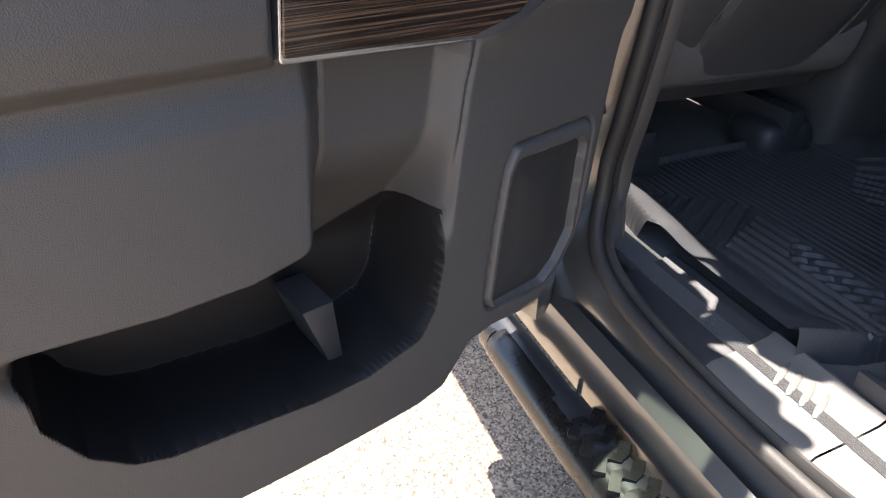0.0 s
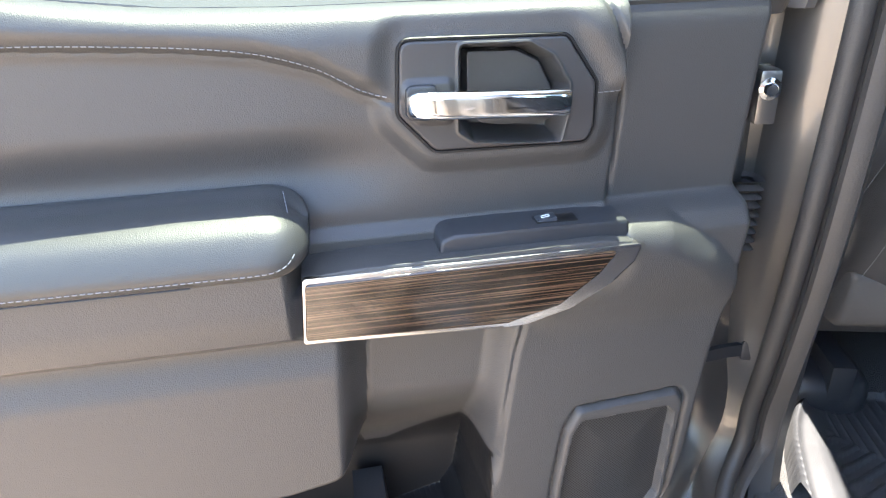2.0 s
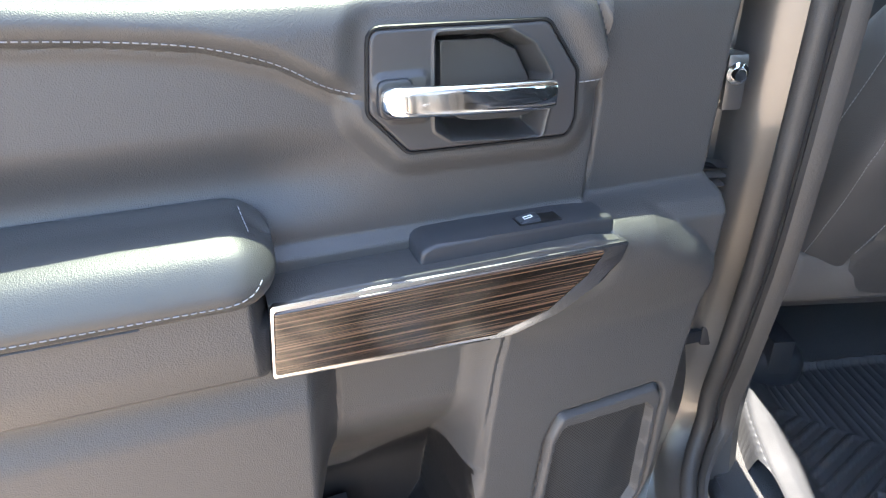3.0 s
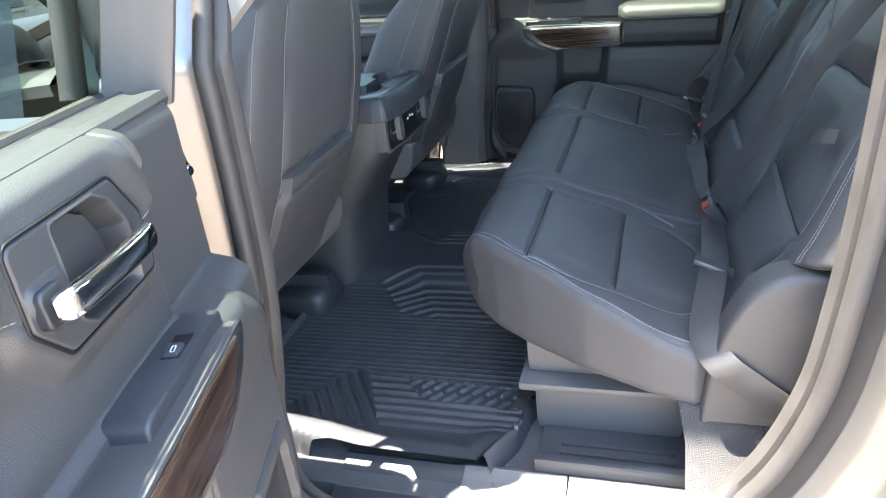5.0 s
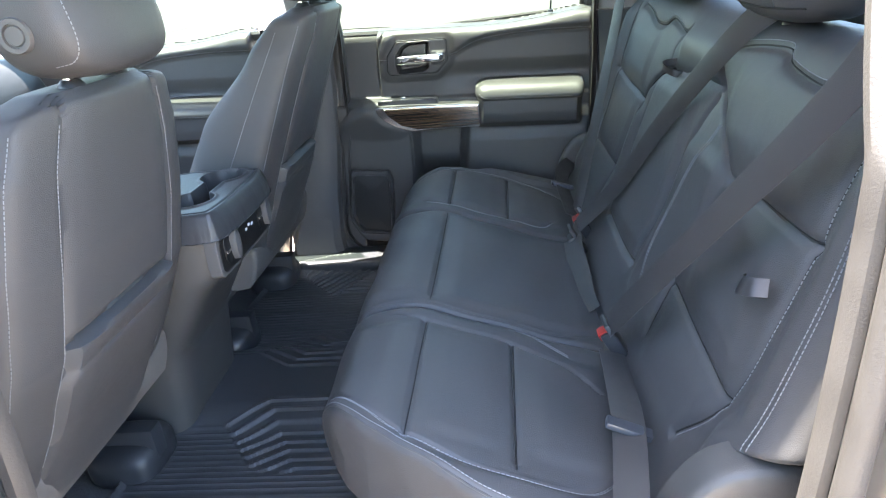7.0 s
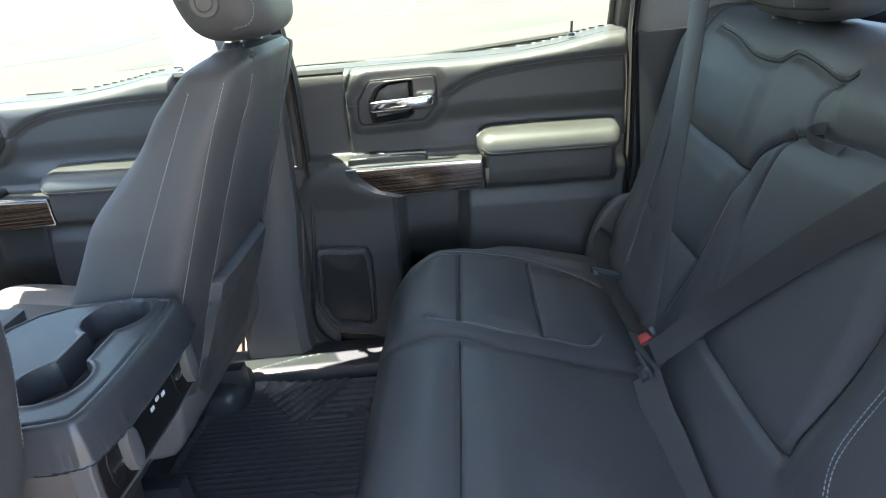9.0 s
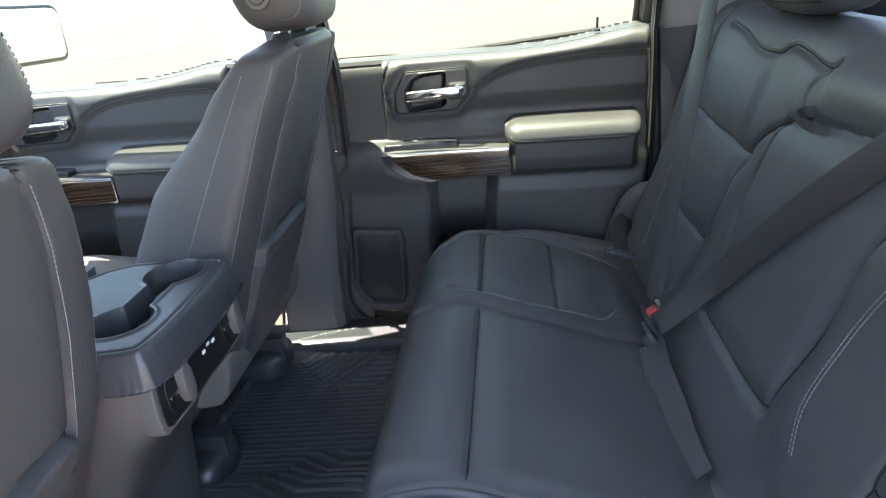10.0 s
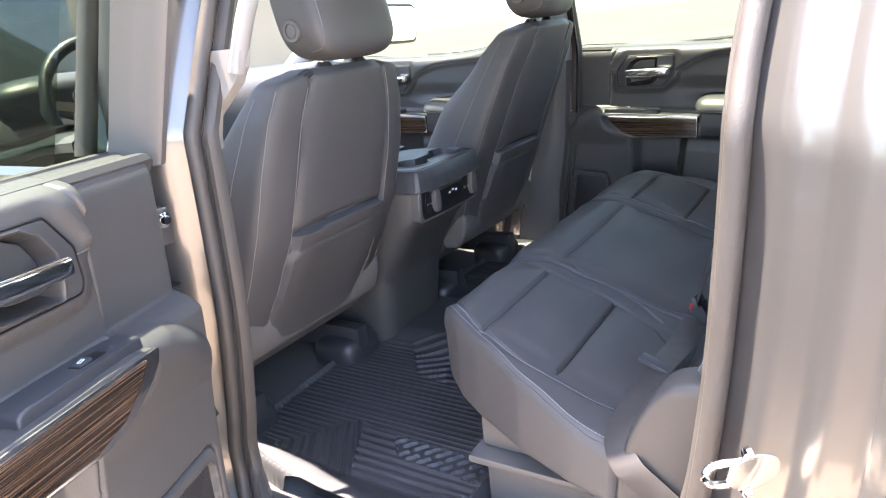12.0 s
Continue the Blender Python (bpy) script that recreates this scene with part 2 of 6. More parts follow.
def glass_material(name, color, mixed):
    """A window pane: mostly clear, tinted, with a mirror gloss."""
    ma = bpy.data.materials.new(name)
    ma.use_nodes = True
    n, l = ma.node_tree.nodes, ma.node_tree.links
    n.remove(n["Principled BSDF"])
    tr = n.new("ShaderNodeBsdfTransparent")
    tr.inputs[0].default_value = (*color, 1)
    gl = n.new("ShaderNodeBsdfGlossy")
    gl.inputs["Roughness"].default_value = 0.02
    mx = n.new("ShaderNodeMixShader")
    mx.inputs[0].default_value = mixed
    l.new(tr.outputs[0], mx.inputs[1])
    l.new(gl.outputs[0], mx.inputs[2])
    l.new(mx.outputs[0], n["Material Output"].inputs[0])
    return ma


GLASS = glass_material("clear_glass", (0.86, 0.90, 0.86), 0.06)
GLASS_TINT = glass_material("green_tinted_glass", (0.31, 0.37, 0.32), 0.06)


def ground_material():
    ma = material("worn_asphalt", (0.36, 0.29, 0.22), 0.9, vary=0.2, scale=0.6, bumps=(("cells", 90, 0.004), ("noise", 400, 0.002)))
    n, l = ma.node_tree.nodes, ma.node_tree.links
    bs = n["Principled BSDF"]
    co = n.new("ShaderNodeTexCoord")
    vo = n.new("ShaderNodeTexVoronoi")
    vo.inputs["Scale"].default_value = 230
    l.new(co.outputs["Object"], vo.inputs["Vector"])
    rp = n.new("ShaderNodeValToRGB")
    e = rp.color_ramp.elements
    e[0].position, e[0].color = 0.15, (0.22, 0.23, 0.25, 1)
    e[1].position, e[1].color = 0.85, (1.35, 1.3, 1.25, 1)
    l.new(vo.outputs["Color"], rp.inputs[0])
    mx = n.new("ShaderNodeMix")
    mx.data_type, mx.blend_type = "RGBA", "MULTIPLY"
    mx.inputs["Factor"].default_value = 1.0
    old = bs.inputs["Base Color"].links[0].from_socket
    l.new(old, mx.inputs["A"])
    l.new(rp.outputs[0], mx.inputs["B"])
    l.new(mx.outputs["Result"], bs.inputs["Base Color"])
    return ma


ASPHALT = ground_material()
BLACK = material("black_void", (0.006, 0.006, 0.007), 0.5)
PLASTIC_TOP = material("tray_plastic", (0.034, 0.036, 0.041), 0.38, vary=0.1, scale=8, bumps=(("noise", 1200, 0.00015),))
MIRROR = material("mirror_glass", (0.9, 0.92, 0.93), 0.02, 1.0, vary=0.01, rough_vary=0.0)

# ---- the place: ground, cab shell ----
GROUND = 0.12
FLOOR = 0.60


def disc(r, z, k=64):
    a = np.linspace(0, 2 * math.pi, k, endpoint=False)
    rs = np.array([0.0, 2, 5, 12, 40, 150, 900, 4000])
    rs = np.minimum(rs, r)
    g = np.stack([rs[:, None] * np.cos(a), rs[:, None] * np.sin(a), np.full((len(rs), k), z)], -1)
    return sheet(g, False, True)


FAR_ASPHALT = material("grey_asphalt", (0.076, 0.071, 0.058), 0.9, vary=0.3, scale=0.35, bumps=(("noise", 60, 0.004),))
single("ground", disc(4000, GROUND), FAR_ASPHALT, "grey sunlit worn asphalt of a car park", "ground", "structure")
# slab added over the darker ground, pale so that it bounces light inside
single("pale_near_ground", rbox(-8, 3.6, -9, 7.4, GROUND - 0.05, GROUND + 0.005, 0.003), ASPHALT, "asphalt under the truck, kept paler than the rest to bounce sun into the cab", "pavement", "structure")


def side_x(z):
    """How far out the cab's side stands at a height."""
    return 0.81 - 0.42 * np.maximum(np.asarray(z, float) - 1.32, 0)


LOOP = curve([(-0.08, 0.555), (0.19, 0.558), (0.33, 0.592), (0.40, 0.655), (0.414, 0.73), (0.393, 0.83), (0.362, 1.01), (0.345, 1.25),
              (0.335, 1.5), (0.31, 1.68), (0.22, 1.745), (-0.2, 1.745), (-0.37, 1.70), (-0.443, 1.55), (-0.438, 1.36), (-0.431, 1.18),
              (-0.417, 0.99), (-0.392, 0.84), (-0.328, 0.694), (-0.214, 0.59)], 240, True)


def loop_out(loop):
    t = np.roll(loop, -1, 0) - np.roll(loop, 1, 0)
    t /= np.linalg.norm(t, axis=1)[:, None]
    return np.stack([t[:, 1], -t[:, 0]], 1)


LOOP_OUT = loop_out(LOOP)


def loop_x(z, side=-1):
    """How far out the opening's edge stands: on the open side it runs out towards the sill."""
    return side_x(z) + (0.038 if side < 0 else 0.0) * smooth(0.70, 0.585, np.asarray(z, float))


def around(profile, side=-1):
    """A band round the door opening from (offset away from the opening, distance outboard) pairs."""
    pr = np.array(profile, float)
    slim = 1 - 0.28 * smooth(0.3, 0.9, LOOP_OUT[:, 0])[:, None, None] * smooth(0.05, 0.14, pr[None, :, :1])
    yz = LOOP[:, None] + LOOP_OUT[:, None] * pr[None, :, :1] * slim
    thin = (1 - (0.2 if side < 0 else 0.8) * smooth(1.32, 1.66, LOOP[:, 1])[:, None]) * (1 - (0.55 if side < 0 else 0.0) * smooth(0.70, 0.585, LOOP[:, 1])[:, None])
    x = side * (loop_x(LOOP[:, 1], side)[:, None] + pr[None, :, 1] * thin)
    return sheet(np.concatenate([x[..., None], yz], -1), True, False)


JAMB = [(-0.004, -0.01), (0.012, -0.004), (0.024, 0.006), (0.034, 0.022), (0.046, 0.038), (0.058, 0.046), (0.078, 0.052), (0.086, 0.06),
        (0.094, 0.078), (0.108, 0.088), (0.128, 0.094), (0.138, 0.102), (0.143, 0.112)]
for side, tail in ((-1, "left"), (1, "right")):
    single("door_jamb_" + tail, around(JAMB, side), PAINT if side < 0 else PLASTIC_DARK, "grey metallic painted door jamb of the cab", "door frame", "structure")
for side in (-1, 1):
    seal = thing("door_seal", (side * 0.81, 0, 0.56), "black rubber weatherstrip round the rear door opening", "weatherstrip")
    path = np.concatenate([side * (loop_x(LOOP[:, 1], side) + 0.006)[:, None], LOOP], 1)
    part("bulb", tube(path, 0.0125 if side < 0 else 0.021, 12, (1, 0.02, 0.03), True), RUBBER, seal)
    part("lip", around([(-0.020, -0.030), (-0.020, -0.020), (-0.014, -0.012), (-0.006, -0.010), (-0.006, -0.016), (-0.014, -0.026)], side), RUBBER, seal)


def wall(points, thick, axis=(1, 0, 0)):
    """A polygon with thickness."""
    p = np.array(points, float)
    n = len(p)
    v = np.concatenate([p, p + np.array(axis, float) * thick])
    return v, [tuple(range(n))[::-1], tuple(range(n, 2 * n))] + [(i, (i + 1) % n, n + (i + 1) % n, n + i) for i in range(n)]


# floor pan, firewall, rear wall, roof
single("floor", rbox(-0.79, 0.79, -0.78, 2.05, FLOOR - 0.06, FLOOR - 0.012, 0.01), CARPET, "dark grey carpeted cab floor", "floor", "structure")
single("wall_rear", wall([(-0.8, -0.80, 0.56), (0.8, -0.80, 0.56), (0.78, -0.72, 1.36), (-0.78, -0.72, 1.36)], -0.04, (0, 1, 0)), PLASTIC,
       "dark grey rear wall of the cab", "wall", "structure")
roof = np.stack(np.meshgrid(np.linspace(-0.61, 0.61, 20), np.linspace(-0.66, 0.86, 20), indexing="ij"), -1)
zz = 1.775 + 0.035 * (1 - (roof[..., 0] / 0.61) ** 2)
single("ceiling", joined(sheet(np.concatenate([roof, zz[..., None]], -1)), sheet(np.concatenate([roof * 1.04, zz[..., None] + 0.04], -1))), HEADLINER,
       "light grey fabric headliner under the roof", "ceiling", "structure")
# unseen roof; its widths, taper and length are set by the shadow wanted below
ry = np.linspace(-0.74, 1.20, 20)[None, :] + 0 * zz
skin = np.stack([roof[..., 0] / 0.61 * np.where(roof[..., 0] > 0, 1.018, 1.0) * np.interp(ry, [-0.74, 0.50, 0.68, 1.20], [0.713, 0.713, 0.664, 0.62]), ry, zz + 0.055 - 0.06 * smooth(0.9, 1.20, ry)], -1)
single("roof_skin", joined(sheet(skin), sheet(skin - np.array([0, 0, 0.012]))), PAINT, "grey metallic painted cab roof", "roof", "structure")
for s, tail in ((-1, "left"), (1, "right")):
    single("roof_rail_" + tail, sweep([(s * 0.60, -0.70, 1.77), (s * 0.61, 0.2, 1.775), (s * 0.60, 0.88, 1.775)], ring(0.045, 12, 0.035)), TRIM_LIGHT,
           "light grey roof rail trim", "roof rail", "structure")
    a_post = curve([(s * 0.61, 0.86, 1.775), (s * 0.70, 1.25, 1.56), (s * 0.79, 1.66, 1.32)], 14)
    single("windshield_pillar_" + tail, sweep(a_post, ring(0.035, 10, 0.05)), TRIM_LIGHT, "light grey windscreen pillar trim", "pillar", "structure")
    # body side below the doors and behind the opening
    low = [(0.955, 0.50), (0.965, 0.47), (0.955, 0.40), (0.90, 0.375), (0.84, 0.40)]
    ys = np.linspace(-0.5, 2.0, 12)
    single("rocker_panel_" + tail, sheet(np.array([[(s * (x - 0.05), y, z) for x, z in [(0.93, 0.515)] + low] for y in ys])), PAINT,
           "grey metallic painted rocker panel under the doors", "rocker panel", "structure")
    zs = np.linspace(0.42, 1.76, 26)
    bulge = lambda z: side_x(z) + 0.160 * (1 - 0.35 * smooth(1.32, 1.66, z)) - 0.05 * np.clip((0.9 - z) / 0.5, 0, 1) ** 2
    rear = lambda z: np.interp(z, [0.42, 0.694, 0.84, 0.99, 1.18, 1.36, 1.55, 1.76], [-0.412, -0.397, -0.405, -0.417, -0.431, -0.438, -0.443, -0.446]) - 0.146
    ysq = np.array([0.008, 0.001, -0.008, -0.06, -0.12, -0.19, -0.25, -0.275, -0.28])
    inset = np.array([0.062, 0.024, 0.004, -0.004, -0.008, -0.006, 0.004, 0.02, 0.06])
    single("cab_corner_" + tail, sheet(np.array([[(s * (bulge(z) - i), rear(z) + y, z) for y, i in zip(ysq, inset)] for z in zs])), PAINT,
           "grey metallic painted rear corner of the cab", "body panel", "structure")
    zs = np.linspace(0.55, 1.33, 20)
    single("cargo_bed_side_" + tail, sheet(np.array([[(s * (0.985 - 0.05 * np.clip((0.9 - z) / 0.5, 0, 1) ** 2 - i), y, z) for y, i in
           ((-0.875, 0.08), (-0.872, 0.01), (-0.885, 0), (-1.6, -0.01), (-2.6, 0))] for z in zs])), PAINT,
           "grey metallic painted side of the cargo bed", "body panel", "structure")

# ---- sill ----
SILL_GREY = material("sill_grey", (0.115, 0.110, 0.103), 0.5, vary=0.1, scale=6, bumps=(("cells", 900, 0.0002),))
sill = thing("sill_plate", (-0.77, 0, 0.57), "grey plastic sill plate with raised bars in the door opening", "sill plate")
pr = [(-0.842, 0.556), (-0.840, 0.570), (-0.828, 0.579), (-0.775, 0.587), (-0.738, 0.595), (-0.726, 0.603), (-0.718, 0.600), (-0.715, 0.56)]
for y0, y1 in ((-0.33, -0.0725), (-0.0695, 0.105)):
    part("plate", sheet(np.array([[(x, y, z) for x, z in pr] for y in np.linspace(y0, y1, 20)])), SILL_GREY, sill)
# split off at the shadow's edge; the dark tone stands for that shadow
part("dark_plate_end", sheet(np.array([[(x, y, z - 0.003) for x, z in pr] for y in np.linspace(0.104, 0.33, 14)])), PLASTIC_DARK, sill, "dark plastic front end of the sill plate, its tone standing for the shadow")
for i in range(4):
    part("raised_bar", moved(plate(soft_poly([(-0.024, -0.005), (0.024, -0.005), (0.024, 0.005), (-0.024, 0.005)], 2), 0, 0.003, 0.0015),
                             pose(-0.768, -0.018 + 0.021 * i, 0.5872, 0, -9, 25)), SILL_GREY, sill)

# ---- running board ----
BOARD_BLACK = material("board_black", (0.012, 0.012, 0.012), 0.28, vary=0.2, scale=12, bumps=(("noise", 500, 0.0002),))
board = thing("running_board", (-0.96, 0.1, 0.40), "tubular running board with black textured step pad", "running board")
bar = curve([(-0.967, 0.455, 0.405), (-0.972, 0.40, 0.413), (-0.975, 0.3, 0.415), (-0.975, -1.2, 0.415)], 40)
part("tube", sweep(bar, ring(0.037, 20, 0.034)), BOARD_BLACK, board, "glossy black tube")
part("end_cap", blob(-0.962, 0.455, 0.402, 0.036, 0.020, 0.033, 2.3), PLASTIC_DARK, board)
part("sleeve", sweep([(-0.962, y, 0.417) for y in (0.45, 0.40, 0.32, 0.25, 0.18)], ring(0.031, 20, 0.035)), PLASTIC_DARK, board, "black sleeve over the tube's end")
pad = part("step_pad", sweep([(-0.962, y, 0.424) for y in np.linspace(0.235, -0.75, 24)], np.array([ring(0.035, 24, 0.030)] * 24)), PLASTIC_DARK, board, "black rubber step pad")
part("pad_end", moved(rbox(-0.004, 0.004, -0.045, 0.045, -0.012, 0.014, 0.003), pose(-0.945, 0.222, 0.436, 0, 0, -38)), SATIN, board, "bright end of the step pad")
for i in range(24):
    y = 0.165 - 0.034 * i
    zig = curve([(-0.033, y - 0.012, 0.450), (-0.012, y + 0.010, 0.4545), (0.002, y - 0.004, 0.4545), (0.031, y + 0.020, 0.450)], 8)
    zig[:, 0] -= 0.962
    part("tread_bar", sweep(zig, [(-0.009, -0.006), (0.009, -0.006), (0.008, 0.003), (-0.008, 0.003)]), BOARD_BLACK, pad)
for y in (0.20, -0.6):
    part("bracket", rbox(-0.945, -0.78, y - 0.05, y + 0.05, 0.345, 0.385, 0.006), BLACK, board)

# ---- doors: built once in (along, outward, up) ----
NEAR_DOOR = pose(-0.864, 0.309, 0, 0, 0, 196)
STITCH_LINE = [(0.87, 1.290), (0.725, 1.290), (0.597, 1.282), (0.529, 1.273), (0.478, 1.257), (0.441, 1.236), (0.413, 1.227)]
STITCH_FRONT = [(0.218, 1.219), (0.183, 1.219)]
PLATE = fillet([(0.4099, 1.2159), (0.4055, 1.2834), (0.2479, 1.2803), (0.2170, 1.2349), (0.2166, 1.1925), (0.2229, 1.1757), (0.376, 1.1783)], 0.013)
RECESS = fillet([(0.352, 1.197), (0.350, 1.2761), (0.285, 1.2745), (0.262, 1.262), (0.245, 1.235), (0.246, 1.206), (0.252, 1.179), (0.3374, 1.1865)], 0.006)
PIVOT = fillet([(0.4074, 1.2348), (0.402, 1.2490), (0.3549, 1.2490), (0.356, 1.2035), (0.3928, 1.2055)], 0.010)
WELL = fillet([(0.3416, 1.200), (0.3407, 1.2682), (0.290, 1.2664), (0.268, 1.255), (0.2545, 1.229), (0.255, 1.20)], 0.005)
OUTLINE = soft_poly([(0.020, 1.304), (0.026, 1.25), (0.032, 1.15), (0.040, 1.06), (0.045, 1.01), (0.0615, 0.93), (0.0694, 0.85), (0.080, 0.74), (0.098, 0.69), (0.138, 0.632), (0.164, 0.614),
                     (0.271, 0.608), (0.295, 0.576), (0.327, 0.536), (0.4657, 0.528), (0.60, 0.528), (0.86, 0.54), (0.87, 0.60), (0.87, 1.352), (0.80, 1.350),
                     (0.70, 1.330), (0.60, 1.318), (0.40, 1.314), (0.20, 1.314), (0.03, 1.312)], 1)
ARM = fillet([(0.508, 1.005), (0.505, 1.128), (0.52, 1.135), (0.836, 1.135), (0.838, 1.005)], 0.016)
BULGE = fillet([(0.4563, 1.06), (0.4563, 0.989), (0.4617, 0.905), (0.466, 0.80), (0.5535, 0.781), (0.6388, 0.779), (0.7373, 0.787), (0.92, 0.80), (0.92, 1.06)], 0.05, 9)
POCKET = [(0.735, 0.785), (0.64, 0.778), (0.5535, 0.780), (0.51, 0.788), (0.48, 0.808), (0.466, 0.835), (0.46, 0.93), (0.458, 1.02), (0.30, 1.02), (0.318, 0.95), (0.330, 0.88),
          (0.338, 0.80), (0.350, 0.72), (0.37, 0.668), (0.44, 0.650), (0.52, 0.650), (0.655, 0.666), (0.69, 0.676), (0.72, 0.708), (0.738, 0.75)]
FOLD = [(0.2902, 0.9948), (0.2998, 0.9532), (0.3109, 0.8746), (0.3177, 0.8171)]
FRONT = [(0.0, 1.102), (0.20, 1.102), (0.215, 1.06), (0.26, 1.03), (0.306, 1.01), (0.3173, 0.988), (0.3288, 0.90), (0.3350, 0.83), (0.340, 0.75), (0.3510, 0.69), (0.370, 0.660), (0.4396, 0.641), (0.504, 0.640),
         (0.657, 0.6554), (0.688, 0.666), (0.7187, 0.6934), (0.7431, 0.7382), (0.7449, 0.770), (0.749, 0.79), (0.752, 0.86), (0.9, 0.88), (0.9, 0.5), (0.0, 0.5)]
SPEAKER = fillet([(0.225, 0.868), (0.1032, 0.8773), (0.0953, 0.8617), (0.1046, 0.7157), (0.128, 0.672), (0.150, 0.652), (0.2505, 0.6479), (0.2581, 0.6653), (0.2496, 0.7613), (0.2386, 0.84)], 0.010)
GRILLE = fillet([(0.220, 0.852), (0.1151, 0.857), (0.1070, 0.845), (0.1143, 0.7193), (0.136, 0.680), (0.160, 0.658), (0.244, 0.6493), (0.2485, 0.6664), (0.2386, 0.7708), (0.23, 0.8332)], 0.008)
ELBOW = fillet([(0.02, 0.98), (0.047, 1.020), (0.082, 1.062), (0.135, 1.098), (0.20, 1.102), (0.21, 1.05), (0.29, 1.005), (0.25, 0.93)], 0.02)


def panel_depth(u, z):
    """How far the door's trim stands out at a place on it."""
    w = np.full(u.shape, -0.026)
    # soft upper roll over the stitch line
    line = np.interp(u, [0.0, 0.18, 0.413, 0.441, 0.478, 0.529, 0.597, 0.725, 0.9], [1.219, 1.219, 1.227, 1.236, 1.257, 1.273, 1.282, 1.290, 1.290])
    w = mix(w, -0.008, smooth(-0.012, 0.022, z - line))
    # hollow under it
    w = mix(w, -0.040, smooth(0.05, 0.0, np.abs(z - 1.165)) * smooth(0.36, 0.50, u) * smooth(0.02, -0.06, z - line))
    # front post of the trim
    w = mix(w, -0.034, smooth(0.192, 0.186, u + 0.04 * np.maximum(z - 1.22, 0)) * smooth(1.09, 1.11, z))
    seam = [(0.214, 1.322), (0.186, 1.250), (0.184, 1.20), (0.192, 1.10)]
    w -= 0.006 * np.exp(-(line_d(u, z, seam) / 0.0032) ** 2)
    # handle plate and its recess
    boss = poly_d(u, z, PLATE)
    w = mix(w, -0.0155, smooth(0.028, 0.004, boss))
    w = mix(w, -0.075, smooth(-0.004, -0.008, boss))
    w -= 0.0022 * np.exp(-((z - line) / 0.0022) ** 2) * smooth(0.40, 0.42, u)
    # belt roll
    top = np.interp(u, [0, 0.5, 0.6, 0.7, 0.8, 0.9], [1.312, 1.314, 1.318, 1.330, 1.348, 1.352])
    w -= 0.036 * (1 - np.sqrt(np.maximum(1 - np.clip((z - top + 0.036) / 0.0362, 0, 1) ** 2, 0)))
    # lower panel
    low = smooth(1.108, 1.094, z)
    deep = mix(-0.016, -0.122, smooth(0.92, 0.74, z))
    w = mix(w, deep, low)
    lip = poly_d(u, z, FRONT)
    w = mix(w, 0.012, low * mix(smooth(0.001, -0.012, lip), smooth(0.010, -0.024, lip), smooth(0.76, 0.84, z)))
    bulge = poly_d(u, z, BULGE)
    w = mix(w, 0.022 - 0.010 * smooth(0.96, 1.0, z), low * smooth(0.003, -0.034, bulge))
    w -= 0.003 * np.exp(-(bulge / 0.0026) ** 2) * smooth(0.80, 0.83, z) * smooth(1.03, 1.0, z)
    # the panel joint beside the pocket
    w -= 0.0035 * np.exp(-(line_d(u, z, FOLD) / 0.0028) ** 2)
    # speaker surround
    sp = poly_d(u, z, SPEAKER)
    w += 0.004 * smooth(0.002, -0.004, sp)
    w -= 0.006 * np.exp(-((sp - 0.001) / 0.003) ** 2)
    w = mix(w, 0.002, smooth(0.001, -0.003, poly_d(u, z, GRILLE)))
    # ledge that carries the switches, the elbow before it and the block behind the armrest
    w = mix(w, 0.010, smooth(0.004, -0.004, poly_d(u, z, soft_poly([(0.19, 1.01), (0.19, 1.082), (0.52, 1.082), (0.52, 1.01)], 1))))
    elbow = poly_d(u, z, ELBOW)
    w = mix(w, 0.030 - 0.018 * smooth(1.06, 0.96, z), np.sqrt(np.clip(smooth(0.002, -0.034, elbow), 0, 1)) * smooth(0.93, 0.99, z))
    w = mix(w, 0.050 - 0.008 * smooth(1.06, 1.01, z), smooth(0.003, -0.022, poly_d(u, z, ARM)))
    # outer rim
    rim = poly_d(u, z, OUTLINE)
    w -= 0.012 * smooth(-0.016, 0.0, rim) ** 2
    return mix(w, -0.09, smooth(-0.003, 0.003, rim)), rim


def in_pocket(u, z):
    # the area blackened as shade, reaching higher towards the pocket's front
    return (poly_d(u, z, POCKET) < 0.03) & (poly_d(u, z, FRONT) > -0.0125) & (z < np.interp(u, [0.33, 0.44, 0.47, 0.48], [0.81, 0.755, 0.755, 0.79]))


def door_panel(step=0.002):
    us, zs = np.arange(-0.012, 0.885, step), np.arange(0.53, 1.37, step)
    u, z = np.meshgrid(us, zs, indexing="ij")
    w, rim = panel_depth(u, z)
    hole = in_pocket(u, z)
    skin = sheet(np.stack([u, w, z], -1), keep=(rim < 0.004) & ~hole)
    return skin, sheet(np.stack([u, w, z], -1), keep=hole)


def handle_plate(step=0.001):
    """The plate round the pull handle, with its hollow."""
    u, z = np.meshgrid(np.arange(0.208, 0.418, step), np.arange(1.168, 1.292, step), indexing="ij")
    edge, rec, well = (poly_d(u, z, q) for q in (PLATE, RECESS, WELL))
    w = np.full(u.shape, -0.0125)
    w = w + 0.004 * smooth(0.001, -0.006, poly_d(u, z, PIVOT))
    w = mix(w, -0.046 - 0.10 * (u - 0.30), smooth(0.001, -0.010, rec))
    w = w + 0.0012 * np.exp(-((rec - 0.0015) / 0.0012) ** 2)
    w = mix(w, -0.034, smooth(0.0008, -0.0016, well))
    w = w - 0.003 * np.exp(-(well / 0.0012) ** 2)
    w = w - 0.004 * smooth(-0.0045, -0.0005, edge) ** 2
    return sheet(np.stack([u, w, z], -1), keep=edge < 0.0004)


